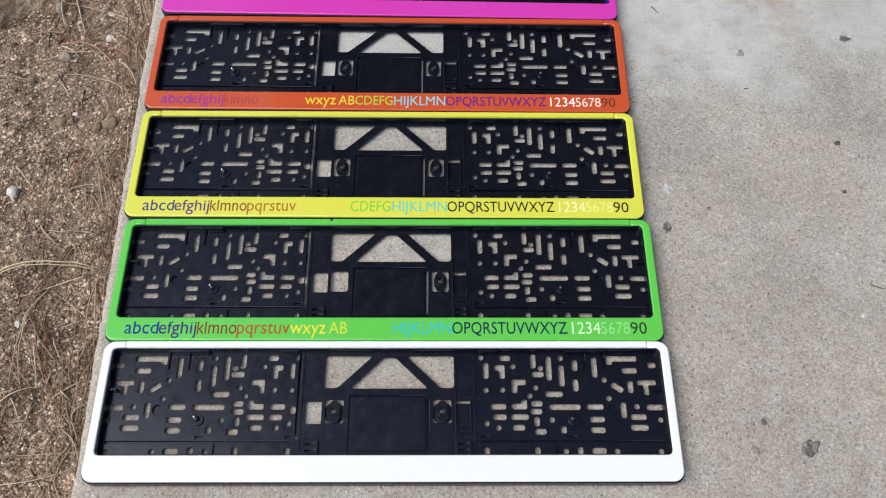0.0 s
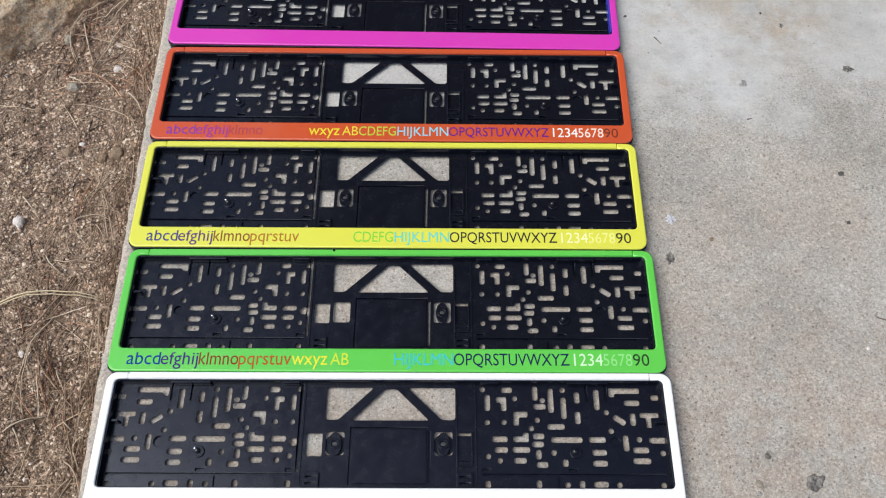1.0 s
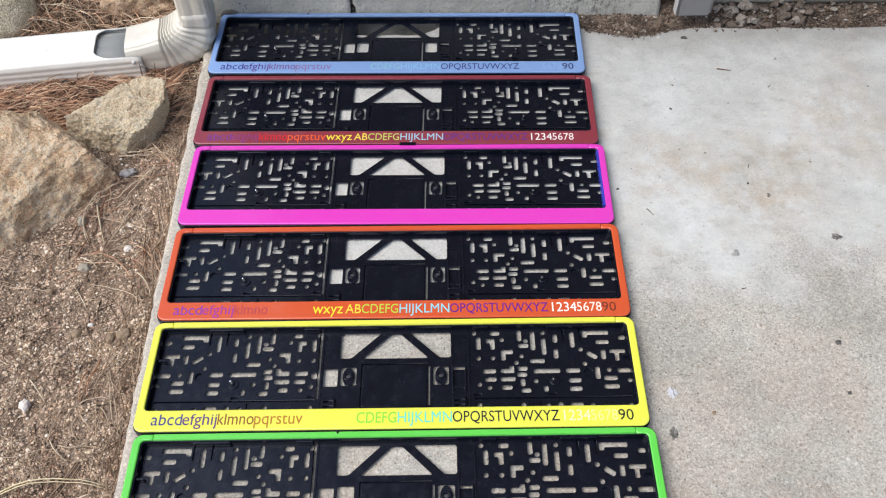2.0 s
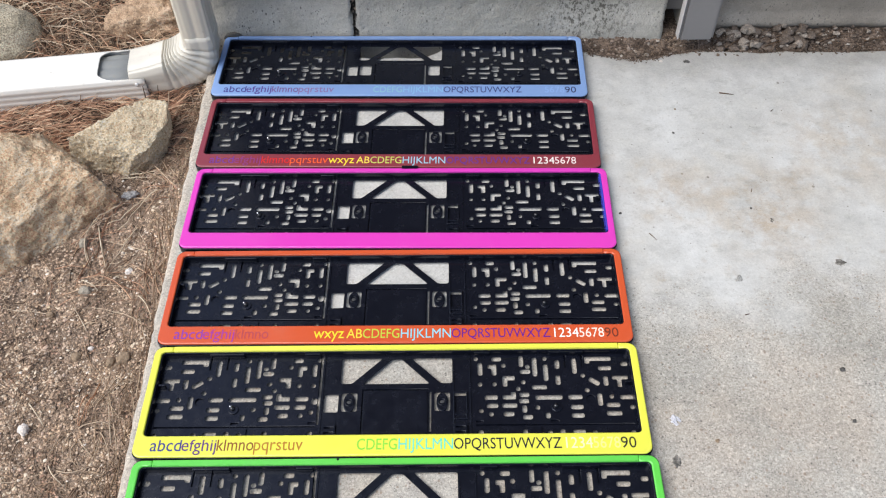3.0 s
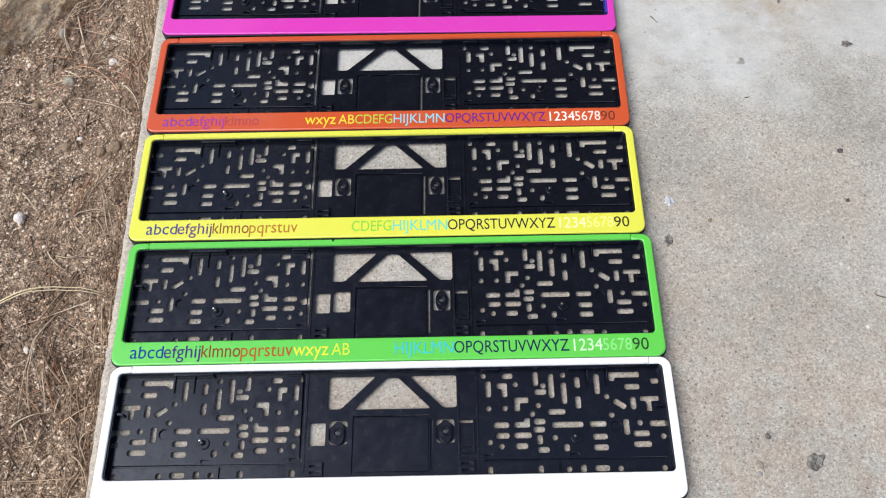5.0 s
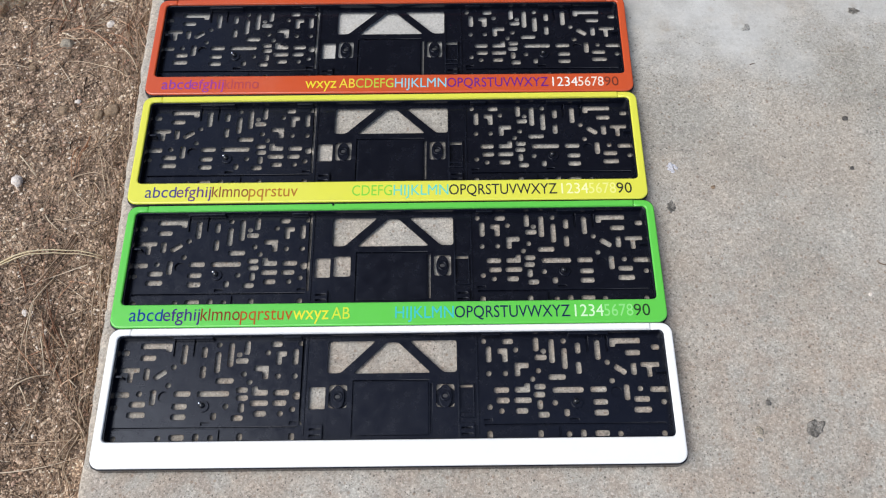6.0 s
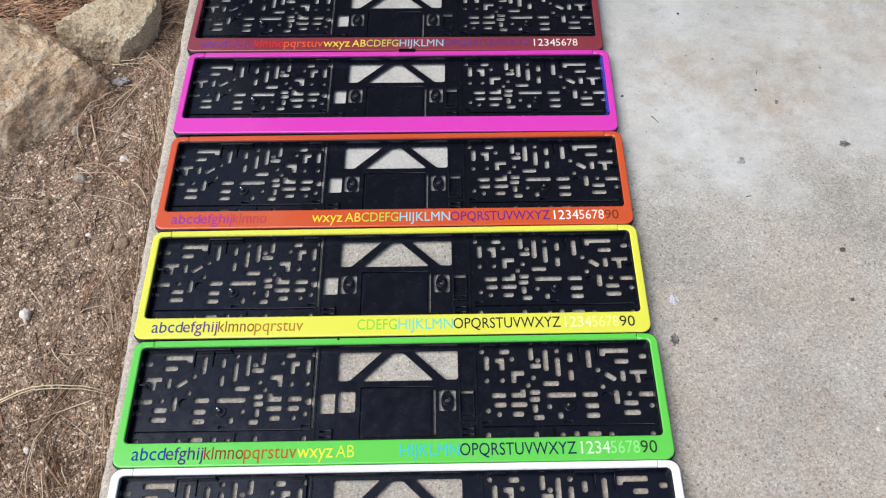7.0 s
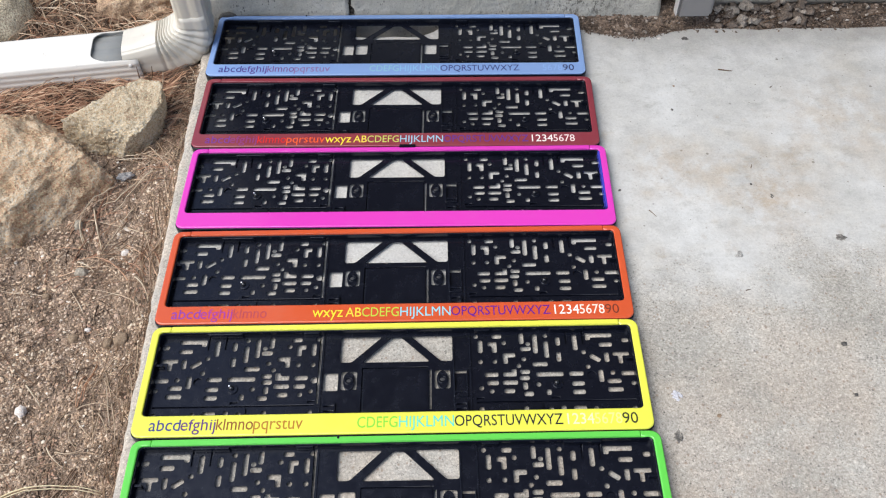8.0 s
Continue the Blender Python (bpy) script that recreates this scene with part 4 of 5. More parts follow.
# ---------------------------------------------------------------- boulders and stones
def boulder(name, label, place, size, cuts, mat, seed, turn=0.0, lump=0.09, detail=5, category="rock", rough=1.0, grain=0.0):
    """A worn stone: a flattened lump, cut by planes (azimuth, distance, lean in degrees), then roughened."""
    bm = bmesh.new()
    bmesh.ops.create_icosphere(bm, subdivisions=detail, radius=1)
    planes = []
    for az, dist, lean in cuts:
        a, l = radians(az), radians(lean)
        planes.append((Vector((math.cos(a) * math.cos(l), math.sin(a) * math.cos(l), math.sin(l))), dist))
    s = max(size)
    for v in bm.verts:
        d = v.co.normalized()
        p = Vector((d.x * size[0], d.y * size[1], d.z * size[2]))
        p *= 1 + lump * noise.noise(d * 1.7 + Vector((seed, 0, 0)))
        for _ in range(2):
            for nrm, dist in planes:
                over = p.dot(nrm) - dist
                if over > 0:
                    p -= nrm * over * 0.92
        q = p / s
        p += d * s * rough * (0.045 * noise.noise(q * 4 + Vector((0, seed, 0))) + 0.028 * noise.noise(q * 10 + Vector((0, seed, 0))) + 0.016 * noise.noise(q * 24) + 0.010 * noise.noise(q * 55))
        if grain:
            p += d * grain * (0.7 * noise.noise(p * 75) + 1.2 * abs(noise.noise(p * 190)) + 1.1 * noise.noise(p * 360))
        v.co = p
    ob = part(name, bm, mat, None, "", True)
    ob.matrix_basis = pose(*place, 0, 0, turn)
    return tagged(ob, label, category)


boulder("boulder", "large tan weathered boulder lying on the soil", (-0.235, 0.640, -0.026), (0.19, 0.19, 0.103),
        [(-45, 0.0765, 26), (12, 0.120, 18), (49, 0.084, 20), (112, 0.088, 22), (200, 0.16, 10), (-90, 0.13, 25), (-52, 0.065, 66), (60, 0.083, 62)], M_ROCK, 3, detail=7, rough=0.8, grain=0.0019)
boulder("boulder", "flat pale yellowish boulder beside the downspout", (-0.122, 0.757, -0.026), (0.10, 0.09, 0.075),
        [(-58, 0.052, -10), (5, 0.055, -8), (-28, 0.054, -4), (72, 0.055, 18), (125, 0.030, 24), (198, 0.078, 15), (255, 0.050, 15), (-75, 0.048, 68), (150, 0.052, 66)], M_ROCK2, 11, detail=7, rough=0.85, grain=0.0013)
boulder("boulder", "rounded grey boulder half covered with needles", (-0.372, 0.985, -0.022), (0.060, 0.060, 0.055), [(60, 0.06, 30), (-60, 0.055, 30)], M_ROCK3, 21, detail=4)
boulder("clod", "ochre crumbling lump of earth behind the downspout", (-0.150, 1.035, -0.022), (0.062, 0.050, 0.036),
        [(-80, 0.036, 20), (60, 0.04, 20), (160, 0.05, 15), (90, 0.026, 80)], M_CLAY, 31, lump=0.6, detail=5, rough=2.4)
boulder("clod", "ochre crumbling lump of earth behind the downspout", (-0.105, 1.095, -0.020), (0.05, 0.045, 0.04), [(-60, 0.034, 20), (120, 0.04, 20)], M_CLAY, 37, lump=0.6, detail=5, rough=2.4)
boulder("stone", "flat grey stone beside the large boulder", (-0.099, 0.656, -0.022), (0.010, 0.0055, 0.005), [(-60, 0.007, 10)], M_GREYCHIP, 42, 10, 0.7, 4, "stone", 3.0)
boulder("stone", "small dark stone against the wall corner", (0.003, 0.9445, 0.011), (0.014, 0.005, 0.009), [], M_DARKSTONE, 43, 4, detail=3, category="stone")


def pebble(label, x, y, r, mat, seed, flat=0.7, on_slab=False):
    z = r * flat * 0.35 if on_slab else ground_z(x, y) + r * flat * 0.35
    if on_slab and r > 0.004:
        return boulder("pebble", label, (x, y, -r * flat * 0.35), (r, r * 0.7, r * flat), [], mat, seed, seed * 37 % 180, 0.7, 4, "pebble", 3.0)
    return boulder("pebble", label, (x, y, z), (r, r * 0.78, r * flat), [], mat, seed, seed * 37 % 180, 0.35, 3, "pebble", 1.6)


for label, x, y, r, mat, seed in (("smooth grey tan pebble on the soil", -0.120, 0.503, 0.0085, M_GREENSTONE, 5), ("brown lump of soil beside the concrete", -0.048, 0.404, 0.011, M_BROWNSTONE, 6),
                                  ("pale tan pebble on the soil", -0.064, 0.401, 0.007, M_BROWNSTONE, 7), ("white quartz pebble on the soil", -0.143, 0.319, 0.0082, M_PALESTONE, 8),
                                  ("tan pebble on the soil", -0.108, 0.411, 0.008, M_BROWNSTONE, 9), ("small white pebble on the soil", -0.093, 0.421, 0.004, M_PALESTONE, 10),
                                  ("grey pebble beside the boulder", -0.140, 0.575, 0.008, M_GREENSTONE, 12), ("white pebble on the soil", -0.099, 0.162, 0.0045, M_PALESTONE, 13),
                                  ("tan pebble on the soil", -0.155, 0.47, 0.006, M_BROWNSTONE, 14), ("pale pebble on the soil", -0.075, 0.535, 0.006, M_PALESTONE, 15)):
    pebble(label, x, y, r * 0.9, mat, seed)

# The larger dark bits are soft grey stains, built as flat lumps.
SLAB_BITS = (("large grey stain on the concrete, built as a flat lump", 0.663, 0.034, 0.0100, M_GREY_STAIN_GRIT), ("grey stain on the concrete, built as a flat lump", 0.559, 0.2645, 0.0068, M_GREY_STAIN_GRIT),
             ("bluish white chip on the concrete", 0.565, 0.311, 0.0075, M_BLUECHIP), ("mottled grey stain on the concrete, built as a flat lump", 0.798, 0.519, 0.0062, M_GREY_STAIN_GRIT),
             ("small dark grit on the concrete", 0.759, 0.371, 0.0032, M_DARKSTONE), ("small dark grit on the concrete", 0.754, 0.309, 0.0024, M_DARKSTONE),
             ("small dark grit on the concrete", 0.626, 0.058, 0.0032, M_GREY_STAIN_GRIT), ("small grey grit on the concrete", 0.614, 0.032, 0.0040, M_GREENSTONE),
             ("pale grit on the concrete", 0.613, 0.024, 0.0024, M_PALECHIP), ("small dark grit on the concrete", 0.606, 0.287, 0.0026, M_BROWNSTONE),
             ("grey stone sunk in the concrete", 0.672, 0.496, 0.0058, M_PALECHIP), ("small dark grit on the concrete", 0.732, 0.586, 0.0046, M_GREY_STAIN_GRIT),
             ("small dark grit on the concrete", 0.634, 0.743, 0.0020, M_DARKSTONE), ("dark stone at the rim of the rubble", 0.678, 0.893, 0.0045, M_DARKSTONE),
             ("small dark grit on the concrete", 0.544, 0.599, 0.0020, M_DARKSTONE), ("pale grit on the concrete", 0.743, 0.166, 0.0026, M_PALESTONE),
             ("small dark grit on the concrete", 0.710, 0.606, 0.0018, M_DARKSTONE),
             ("small dark grit on the concrete", 0.644, 0.790, 0.0018, M_BROWNSTONE), ("white grit by the rubble", 0.640, 0.893, 0.0026, M_PALESTONE))
for k, (label, x, y, r, mat) in enumerate(SLAB_BITS):
    pebble(label, x, y, r, mat, 50 + k, 0.22 if r > 0.004 else 0.5, True)


# ---------------------------------------------------------------- needles, twigs, grit
def strand(verts, faces, p, heading, length, bend, r, arch, follow, steps=6):
    """One thin three-sided strand that lies along the ground; follow(x, y) gives the height below it."""
    x, y = p
    base = len(verts)
    for i in range(steps + 1):
        t = i / steps
        rr = r * (1.0 - 0.65 * t)
        z = follow(x, y) + r * 0.7 + arch * 4 * t * (1 - t)
        nx, ny = -math.sin(heading), math.cos(heading)
        verts += [(x + nx * rr, y + ny * rr, z - rr * 0.5), (x - nx * rr, y - ny * rr, z - rr * 0.5), (x, y, z + rr)]
        x += math.cos(heading) * length / steps
        y += math.sin(heading) * length / steps
        heading += bend / steps
    for i in range(steps):
        a, b = base + 3 * i, base + 3 * i + 3
        for k in range(3):
            faces.append((a + k, a + (k + 1) % 3, b + (k + 1) % 3, b + k))
    faces.append((base, base + 2, base + 1))
    faces.append((base + 3 * steps, base + 3 * steps + 1, base + 3 * steps + 2))


def left_limit(y):
    return -0.15 - 0.32 * max(y, 0.0)


def blocked(x, y):
    """Where a boulder or the pipe covers the soil."""
    for cx, cy, r in ((-0.235, 0.64, 0.08), (-0.118, 0.76, 0.034), (-0.355, 0.975, 0.045)):
        if (x - cx) ** 2 + (y - cy) ** 2 < r * r:
            return True
    return x < -0.06 and abs(y - (0.888 + 0.127 * (x + 0.118))) < 0.036


def top_of(x, y):
    return max(ground_z(x, y), 0.0) if x > slab_edge(y) else ground_z(x, y)


def needle_stuff(name, label, count, seed, pick, lengths, thick, mat, spread=3.2, bend=0.7, lift=0.004):
    rnd = random.Random(seed)
    verts, faces = [], []
    made = 0
    while made < count:
        x, y, head = pick(rnd)
        if blocked(x, y) or x < left_limit(y) - 0.05:
            continue
        made += 1
        h = head + rnd.uniform(-spread, spread)
        l = rnd.uniform(*lengths)
        ex, ey = x + math.cos(h) * l, y + math.sin(h) * l
        if ex > slab_edge(ey) + 0.004:
            h = math.pi - h
        strand(verts, faces, (x, y), h, l, rnd.uniform(-bend, bend), thick * rnd.uniform(0.7, 1.3), rnd.uniform(0, lift), ground_z)
    ob = new(name, mesh_from(name, verts, faces, mat))
    return tagged(ob, label, "needles", kind="stuff")


def anywhere(rnd):
    y = rnd.uniform(-0.12, 1.3)
    return rnd.uniform(left_limit(y) - 0.04, slab_edge(y) - 0.003), y, 0.0


def along_edge(rnd):
    y = rnd.uniform(-0.1, 0.95)
    return slab_edge(y) - abs(rnd.gauss(0.0, 0.018)) - 0.003, y, math.pi / 2


def tuft(rnd):
    cx, cy, sd, head = rnd.choice(((-0.09, 0.18, 0.025, 1.0), (-0.06, 0.10, 0.022, 1.2), (-0.115, 0.60, 0.02, 0.8), (-0.05, 0.66, 0.025, 0.9), (-0.045, 0.50, 0.014, 1.2), (-0.14, 0.53, 0.02, 0.6)))
    return rnd.gauss(cx, sd), rnd.gauss(cy, sd), head


def by_the_pipe(rnd):
    while True:
        x, y = rnd.uniform(-0.42, -0.06), rnd.uniform(0.735, 0.87)
        if noise.noise(Vector((x * 22, y * 30, 4))) > rnd.uniform(-0.55, 0.35):
            return x, y, 0.25


def by_the_corner(rnd):
    return rnd.uniform(-0.10, -0.03), rnd.uniform(0.66, 0.88), 0.9


def behind(rnd):
    return rnd.uniform(-0.52, -0.045), rnd.uniform(0.90, 1.40), 0.0


needle_stuff("needle_litter", "scattered dry brown pine needles on the soil", 380, 1, anywhere, (0.04, 0.11), 0.00055, M_NEEDLE, 3.2, 0.8)
needle_stuff("needle_litter", "dry pine needles lying along the concrete edge", 200, 2, along_edge, (0.03, 0.08), 0.0006, M_NEEDLE, 0.35, 0.5)
needle_stuff("needle_litter", "broken bits of dry needles mixed into the soil", 1300, 6, anywhere, (0.006, 0.02), 0.00055, M_NEEDLE, 3.2, 0.5, 0.002)
needle_stuff("needle_litter", "tufts of dry reddish brown pine needles on the soil", 70, 3, tuft, (0.03, 0.09), 0.0007, M_RED_NEEDLE, 1.3, 0.9, 0.008)
needle_stuff("needle_litter", "thick mat of reddish pine needles beside the downspout", 1500, 4, by_the_pipe, (0.04, 0.10), 0.0007, M_RED_NEEDLE, 0.55, 0.6, 0.015)
needle_stuff("needle_litter", "pale dry needles tangled beside the downspout", 260, 14, by_the_pipe, (0.04, 0.10), 0.0007, M_NEEDLE, 1.6, 0.7, 0.02)
needle_stuff("needle_litter", "fanned dry needles between boulder and concrete", 150, 15, by_the_corner, (0.04, 0.09), 0.0006, M_NEEDLE, 0.7, 0.7, 0.012)
needle_stuff("needle_litter", "thick mat of dry pine needles behind the downspout", 1900, 5, behind, (0.05, 0.12), 0.0008, M_NEEDLE, 3.2, 0.6, 0.022)
needle_stuff("needle_litter", "reddish pine needles mixed in behind the downspout", 1100, 16, behind, (0.04, 0.10), 0.0009, M_RED_NEEDLE, 3.2, 0.6, 0.016)
# Dark needles laid below put the shade of the mats' gaps into colour.
needle_stuff("needle_litter", "dark needles for the shaded gaps in the mat beside the downspout", 420, 17, by_the_pipe, (0.03, 0.08), 0.0012, M_DARK_NEEDLE, 0.9, 0.5, 0.010)
needle_stuff("needle_litter", "dark needles for the shaded gaps in the mat behind the downspout", 900, 18, behind, (0.04, 0.09), 0.0013, M_DARK_NEEDLE, 3.2, 0.5, 0.014)
needle_stuff("needle_litter", "dark broken needle bits on the soil", 500, 19, anywhere, (0.008, 0.04), 0.0006, M_DARK_NEEDLE, 3.2, 0.6, 0.003)


def single_strand(name, label, x, y, heading, length, bend, r, mat, category, arch=0.004):
    verts, faces = [], []
    z0 = top_of(x, y) + (0.0016 if x < slab_edge(y) else 0.0)
    strand(verts, faces, (0, 0), radians(heading), length, radians(bend), r, arch, lambda u, v: top_of(x + u, y + v) - top_of(x, y), 10)
    ob = new(name, mesh_from(name, verts, faces, mat, True))
    ob.location = (x, y, z0)
    return tagged(ob, label, category)


single_strand("straw", "long pale straw stalk arched over the soil", -0.155, 0.208, 24, 0.133, -42, 0.0013, M_STRAW, "straw", 0.011)
single_strand("straw", "long pale straw stalk arched over the soil", -0.155, 0.205, 25, 0.133, -44, 0.0011, M_STRAW, "straw", 0.009)
# loose long needles: start, heading, length, bend
RED_TUFT = [(-0.082, 0.361, -90, 0.044, 13), (-0.074, 0.365, -81, 0.042, -16), (-0.073, 0.377, -90, 0.060, -8)]
CURL = [(-0.077, 0.315, 30, 0.044, -73), (-0.053, 0.311, -45, 0.039, -31), (-0.074, 0.303, -50, 0.031, 10), (-0.050, 0.306, -74, 0.026, -48), (-0.089, 0.267, -29, 0.051, 83),
        (-0.076, 0.300, -107, 0.034, 79), (-0.040, 0.321, -60, 0.051, -24), (-0.051, 0.374, -114, 0.041, -10), (-0.042, 0.377, -122, 0.048, 4), (-0.096, 0.313, -98, 0.042, -3), (-0.085, 0.309, -102, 0.026, 16)]
PALE_NEEDLES = [(-0.100, 0.274, -56, 0.037, 26), (-0.052, 0.493, -42, 0.050, -33), (-0.142, 0.347, -45, 0.034, -10), (-0.129, 0.519, -23, 0.030, -23), (-0.136, 0.587, -95, 0.048, 41),
                (-0.123, 0.591, -72, 0.053, 4), (-0.077, 0.199, -116, 0.108, 40), (-0.075, 0.202, -118, 0.112, 56), (-0.076, 0.138, -71, 0.039, -17), (-0.060, 0.145, -56, 0.024, -13),
                (-0.056, 0.112, -78, 0.017, -46), (-0.097, 0.081, 34, 0.040, -20), (-0.088, 0.085, -53, 0.023, -22), (-0.041, 0.092, -37, 0.015, -10), (-0.014, 0.073, -138, 0.013, 10)]
BROWN_NEEDLES = [(-0.029, 0.371, -113, 0.061, 54), (-0.032, 0.538, -114, 0.064, 26), (-0.036, 0.517, -79, 0.038, -4), (-0.143, 0.305, -94, 0.041, 18), (-0.174, 0.405, 10, 0.032, 9),
                 (-0.076, 0.588, -116, 0.049, -18), (-0.104, 0.548, -79, 0.042, -22), (-0.083, 0.555, -119, 0.043, 11), (-0.061, 0.247, -119, 0.111, 1), (-0.058, 0.244, -114, 0.093, -8), (-0.065, 0.247, -112, 0.094, -10)]
EDGE_NEEDLES = [(-0.022, 0.205, -105, 0.073, 33), (-0.024, 0.202, -79, 0.067, -8), (-0.021, 0.145, -91, 0.026, -34), (-0.017, 0.117, -101, 0.039, 7), (-0.028, 0.051, -33, 0.050, -62),
                (-0.020, 0.038, -127, 0.050, 17), (-0.018, 0.036, -114, 0.045, 22), (-0.069, 0.081, -87, 0.064, -28), (-0.023, 0.061, -45, 0.022, -37)]
ROCK_NEEDLES = [(-0.105, 0.640, -145, 0.110, 97), (-0.128, 0.603, -68, 0.061, -4), (-0.074, 0.602, -117, 0.086, 14), (-0.119, 0.691, -10, 0.046, 29), (-0.121, 0.702, -7, 0.060, 21),
                (-0.081, 0.646, -113, 0.055, -47), (-0.058, 0.666, -124, 0.080, 2)]
for rows, mat, r, label in ((RED_TUFT, M_RUSTY_NEEDLE, 0.0010, "rusty red pine needle in a small tuft on the soil"), (CURL, M_TAN_NEEDLE, 0.0010, "dry tan pine needle curled up in a loose nest"),
                            (PALE_NEEDLES, M_PALE_NEEDLE, 0.0010, "long pale dry pine needle lying on the soil"), (BROWN_NEEDLES, M_BROWN_NEEDLE, 0.0011, "long brown pine needle lying across the soil"),
                            (EDGE_NEEDLES, M_TAN_NEEDLE, 0.0010, "dry tan pine needle along the concrete edge"), (ROCK_NEEDLES, M_PALE_NEEDLE, 0.0011, "long pale pine needle between boulder and concrete")):
    for x, y, h, l, b in rows:
        tagged(single_strand("pine_needle", label, x, y, h, l, b, r, mat, "pine needle", 0.005), group="loose pine needles")
for x, y, h, l, b, r in ((0.712, 0.823, -18, 0.020, 15, 0.0011), (0.576, 0.566, -60, 0.013, 10, 0.0007), (0.668, 0.444, 10, 0.006, 0, 0.0007), (0.776, 0.784, 40, 0.006, 0, 0.0007),
                         (0.758, 0.20, -30, 0.016, 30, 0.0006), (0.716, 0.633, 70, 0.008, 0, 0.0006)):
    single_strand("twig", "tiny dark twig lying on the concrete", x, y, h, l, b, r, M_TWIG, "twig", 0.0006)
for x, y, h, l, b, r in ((0.80, 0.925, 14, 0.05, 10, 0.0009), (0.88, 0.932, 20, 0.06, -14, 0.0008), (0.74, 0.922, 28, 0.04, 10, 0.0009), (0.95, 0.935, 5, 0.06, 10, 0.0009)):
    single_strand("twig", "brown twig lying among the rubble by the wall", x, y, h, l, b, r, M_TWIG, "twig", 0.004)
for x, y, h, l, r in ((-0.320, 0.800, 95, 0.03, 0.0016), (-0.118, 0.835, 80, 0.035, 0.0015), (-0.105, 0.830, 65, 0.04, 0.0014), (-0.095, 0.838, 110, 0.03, 0.0014)):
    ob = single_strand("twig", "short brown twig sticking up beside the downspout", x, y, h, l, 20, r, M_TWIG, "twig", 0.0)
    ob.rotation_euler = (radians(58), 0, 0)

UNIT = bmesh.new()
bmesh.ops.create_icosphere(UNIT, subdivisions=1, radius=1)
UNIT_V = [v.co.copy() for v in UNIT.verts]
UNIT_F = [tuple(v.index for v in f.verts) for f in UNIT.faces]
UNIT.free()


def grit_stuff(name, label, count, seed, place, sizes, mat, sink=0.3):
    rnd = random.Random(seed)
    verts, faces = [], []
    for _ in range(count):
        x, y, z = place(rnd)
        if z is None:
            continue
        r = sizes[0] * (sizes[1] / sizes[0]) ** (rnd.random() ** 2.6)
        sx, sy, sz = r * rnd.uniform(0.8, 1.6), r * rnd.uniform(0.6, 1.1), r * rnd.uniform(0.4, 0.85)
        a = rnd.uniform(0, 6.28)
        c, s = math.cos(a), math.sin(a)
        base = len(verts)
        if r < 0.0014:
            tips = ((sx, 0, 0), (-sx, 0, 0), (0, sy, 0), (0, -sy, 0), (0, 0, sz), (0, 0, -sz))
            verts += [(x + c * u - s * w, y + s * u + c * w, z + h + sz * sink) for u, w, h in tips]
            faces += [(base + i, base + j, base + k) for i, j, k in ((0, 2, 4), (2, 1, 4), (1, 3, 4), (3, 0, 4), (2, 0, 5), (1, 2, 5), (3, 1, 5), (0, 3, 5))]
            continue
        for v in UNIT_V:
            k = rnd.uniform(0.66, 1.2)
            u, w = v.x * sx * k, v.y * sy * k
            verts.append((x + c * u - s * w, y + s * u + c * w, z + v.z * sz * k + sz * sink))
        faces += [(base + i, base + j, base + k) for i, j, k in UNIT_F]
    ob = new(name, mesh_from(name, verts, faces, mat))
    return tagged(ob, label, "gravel", kind="stuff")


def soil_place(rnd):
    y = rnd.uniform(-0.13, 0.98)
    x = rnd.uniform(left_limit(y) - 0.03, slab_edge(y) - 0.001)
    return (x, y, None) if blocked(x, y) else (x, y, ground_z(x, y))


def coarse_place(rnd):
    while True:
        x, y, z = soil_place(rnd)
        if noise.noise(Vector((x * 11, y * 11, 8))) + min(y - 0.2, 0.0) * 3 > rnd.uniform(-0.35, 0.5):
            return (x, y, z) if slab_edge(y) - x > rnd.uniform(0.0, 0.04) else (x, y, None)


def corner_place(rnd):
    while True:
        x, y, z = soil_place(rnd)
        if z is not None and y > 0.62 and x > -0.10 and (x + 0.045) ** 2 * 4 + (y - 0.77) ** 2 < 0.016 * rnd.random():
            return x, y, z + 0.002


def near_place(rnd):
    while True:
        x, y, z = soil_place(rnd)
        if y < 0.30 - 0.2 * rnd.random():
            return x, y, z


def gutter_place(rnd):
    x = rnd.uniform(0.51, 1.25)
    y = rnd.uniform(0.905, 0.958 if not 0.63 < x < 0.69 else 0.99)
    z = ground_z(x, y)
    if y < 0.92:
        z = max(z, -0.002) if rnd.random() < 0.35 else z
    return x, y, z


def spill_place(rnd):
    x = rnd.gauss(0.60, 0.04) if rnd.random() < 0.7 else rnd.uniform(0.52, 1.1)
    return x, slab_end(x) + 0.001 - abs(rnd.gauss(0, 0.004)), 0.0002


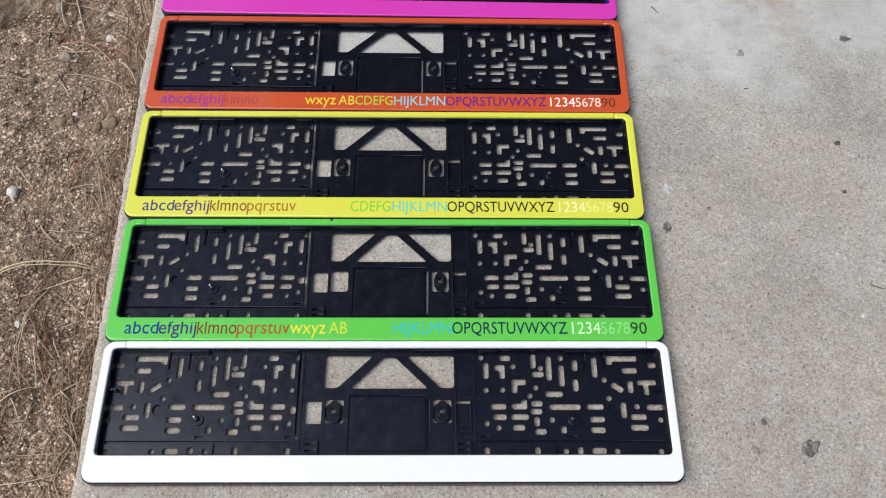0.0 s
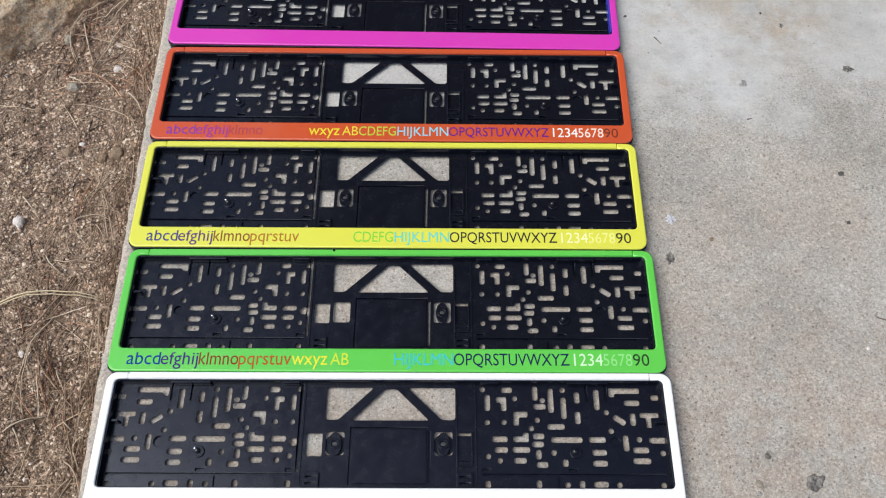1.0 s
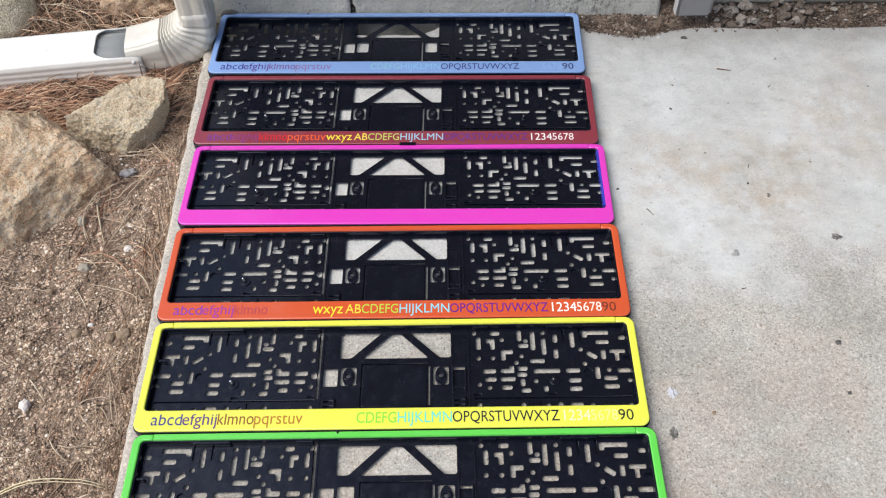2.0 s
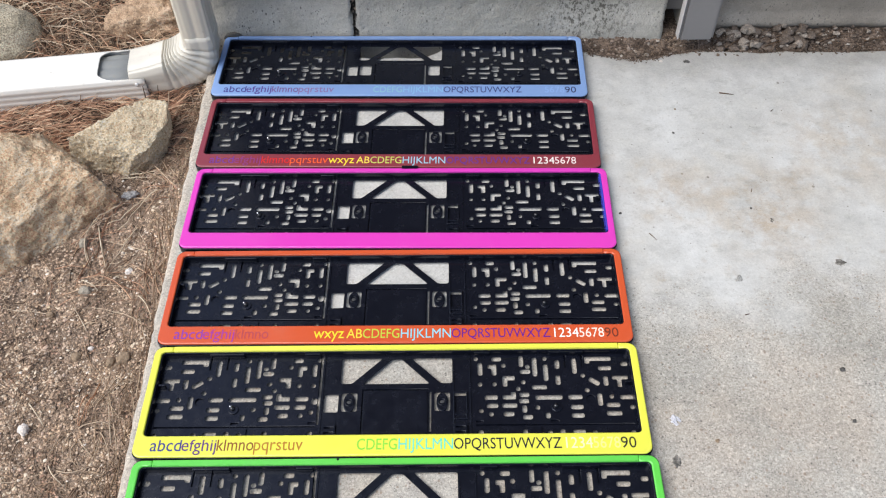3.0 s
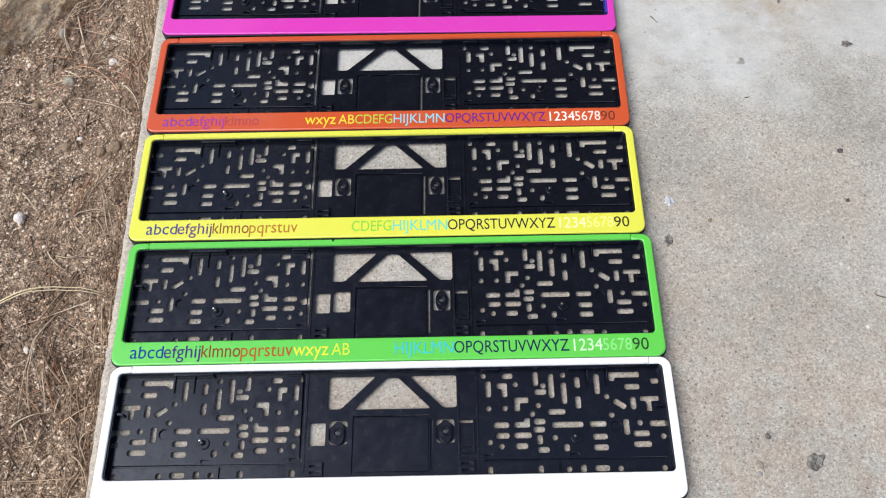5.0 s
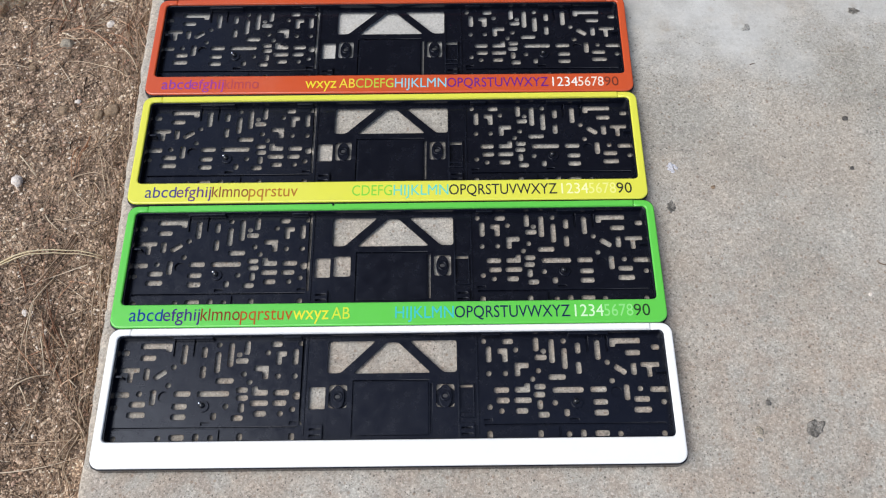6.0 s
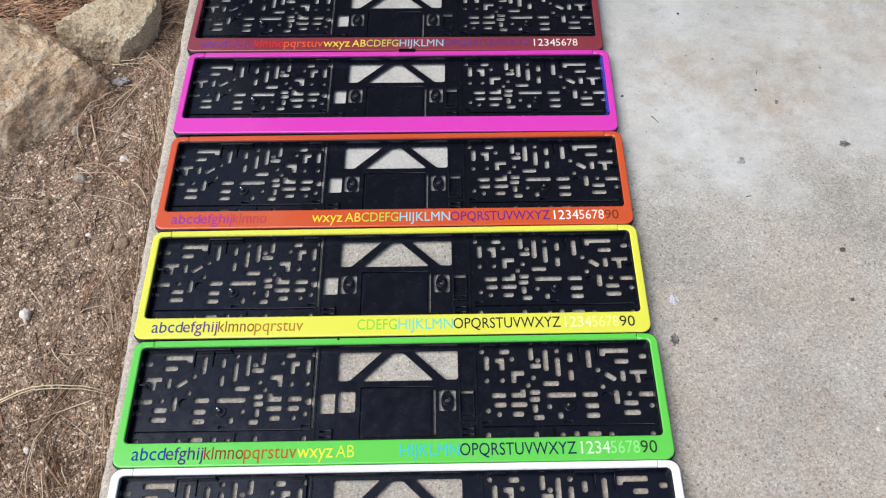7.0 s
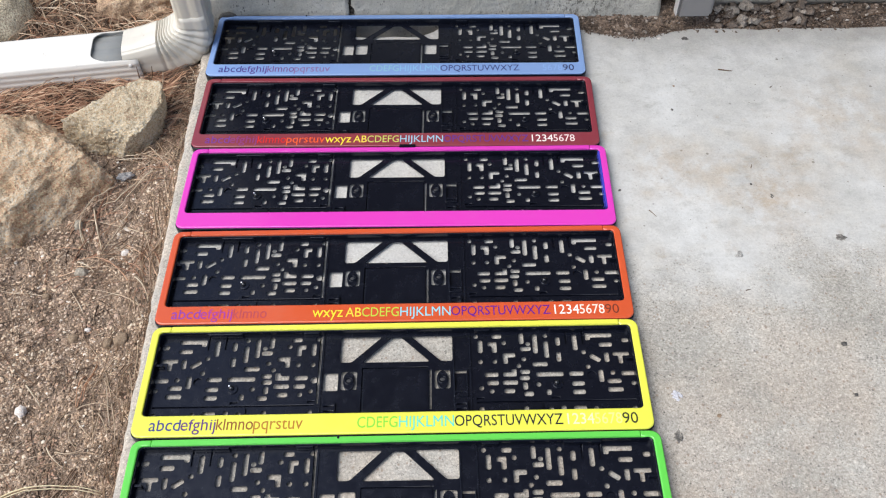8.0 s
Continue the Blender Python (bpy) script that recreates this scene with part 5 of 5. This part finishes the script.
grit_stuff("gravel", "coarse sandy grit covering the soil", 190000, 7, soil_place, (0.00045, 0.0021), M_GRIT)
grit_stuff("gravel", "pale pinkish coarse grains lying on the soil", 4000, 10, coarse_place, (0.001, 0.0027), M_COARSE, 0.5)
grit_stuff("gravel", "pale pinkish grit between boulder and concrete", 2600, 12, corner_place, (0.0009, 0.0024), M_COARSE, 0.5)
# Finer earth at the near end, with shade there put into its dark colour.
grit_stuff("soil_crumbs", "fine dark brown earth crumbs over the soil", 30000, 11, near_place, (0.0007, 0.0018), M_EARTH, 0.6)
grit_stuff("gravel", "brown gritty dirt in the gutter below the wall", 22000, 8, gutter_place, (0.0008, 0.0036), M_SHADED_DIRT)
grit_stuff("gravel", "gritty dirt spilled over the end of the concrete", 1500, 9, spill_place, (0.0005, 0.0016), M_SHADED_DIRT)


def chip(label, x, y, z, r, mat, rnd):
    """An angular broken piece: the hull of a few random points."""
    bm = bmesh.new()
    for _ in range(11):
        v = Vector((rnd.gauss(0, 1), rnd.gauss(0, 1), rnd.gauss(0, 1))).normalized() * rnd.uniform(0.75, 1.1)
        bm.verts.new((v.x * r, v.y * r * 0.85, v.z * r * 0.75))
    bmesh.ops.convex_hull(bm, input=bm.verts[:])
    bmesh.ops.delete(bm, geom=[v for v in bm.verts if not v.link_faces], context="VERTS")
    bmesh.ops.bevel(bm, geom=bm.edges[:], offset=r * 0.07, segments=1, affect="EDGES")
    ob = part("concrete_chip", bm, mat, None)
    ob.location = (x, y, z)
    return tagged(ob, label, "rubble", group="rubble below the wall")


rubble_rnd = random.Random(12)
for k in range(140):
    x = rubble_rnd.uniform(0.718, 0.87) if k < 112 else rubble_rnd.uniform(0.87, 1.12)
    y = rubble_rnd.uniform(0.921, 0.954)
    r = rubble_rnd.uniform(0.006, 0.0125) if k % 2 and k < 112 else rubble_rnd.uniform(0.0025, 0.006)
    chip("broken beige chip of concrete in the gutter below the wall", x, y, ground_z(x, y) + 0.005 + r * 0.5, r, (M_CHIP, M_CHIP_DARK, M_CHIP_DARK)[k % 3], rubble_rnd)
joint_rnd = random.Random(5)
for k in range(26):
    z = 0.004 + 0.0048 * k
    chip("crumb of dark mortar stuck in the wall joint", 0.187 + joint_rnd.gauss(0, 0.0025), 0.9565 - 0.008 * max(0.0, 1 - z / 0.056) + joint_rnd.uniform(0, 0.004), z, joint_rnd.uniform(0.0022, 0.0046), (M_CRACK, M_CHIP_DARK, M_CRACK)[k % 3], joint_rnd)
boulder("clod", "dark crumb of dirt at the foot of the wall joint", (0.188, 0.949, 0.0), (0.010, 0.005, 0.010), [], M_DARKSTONE, 71, 0, 0.4, 3, "clod")
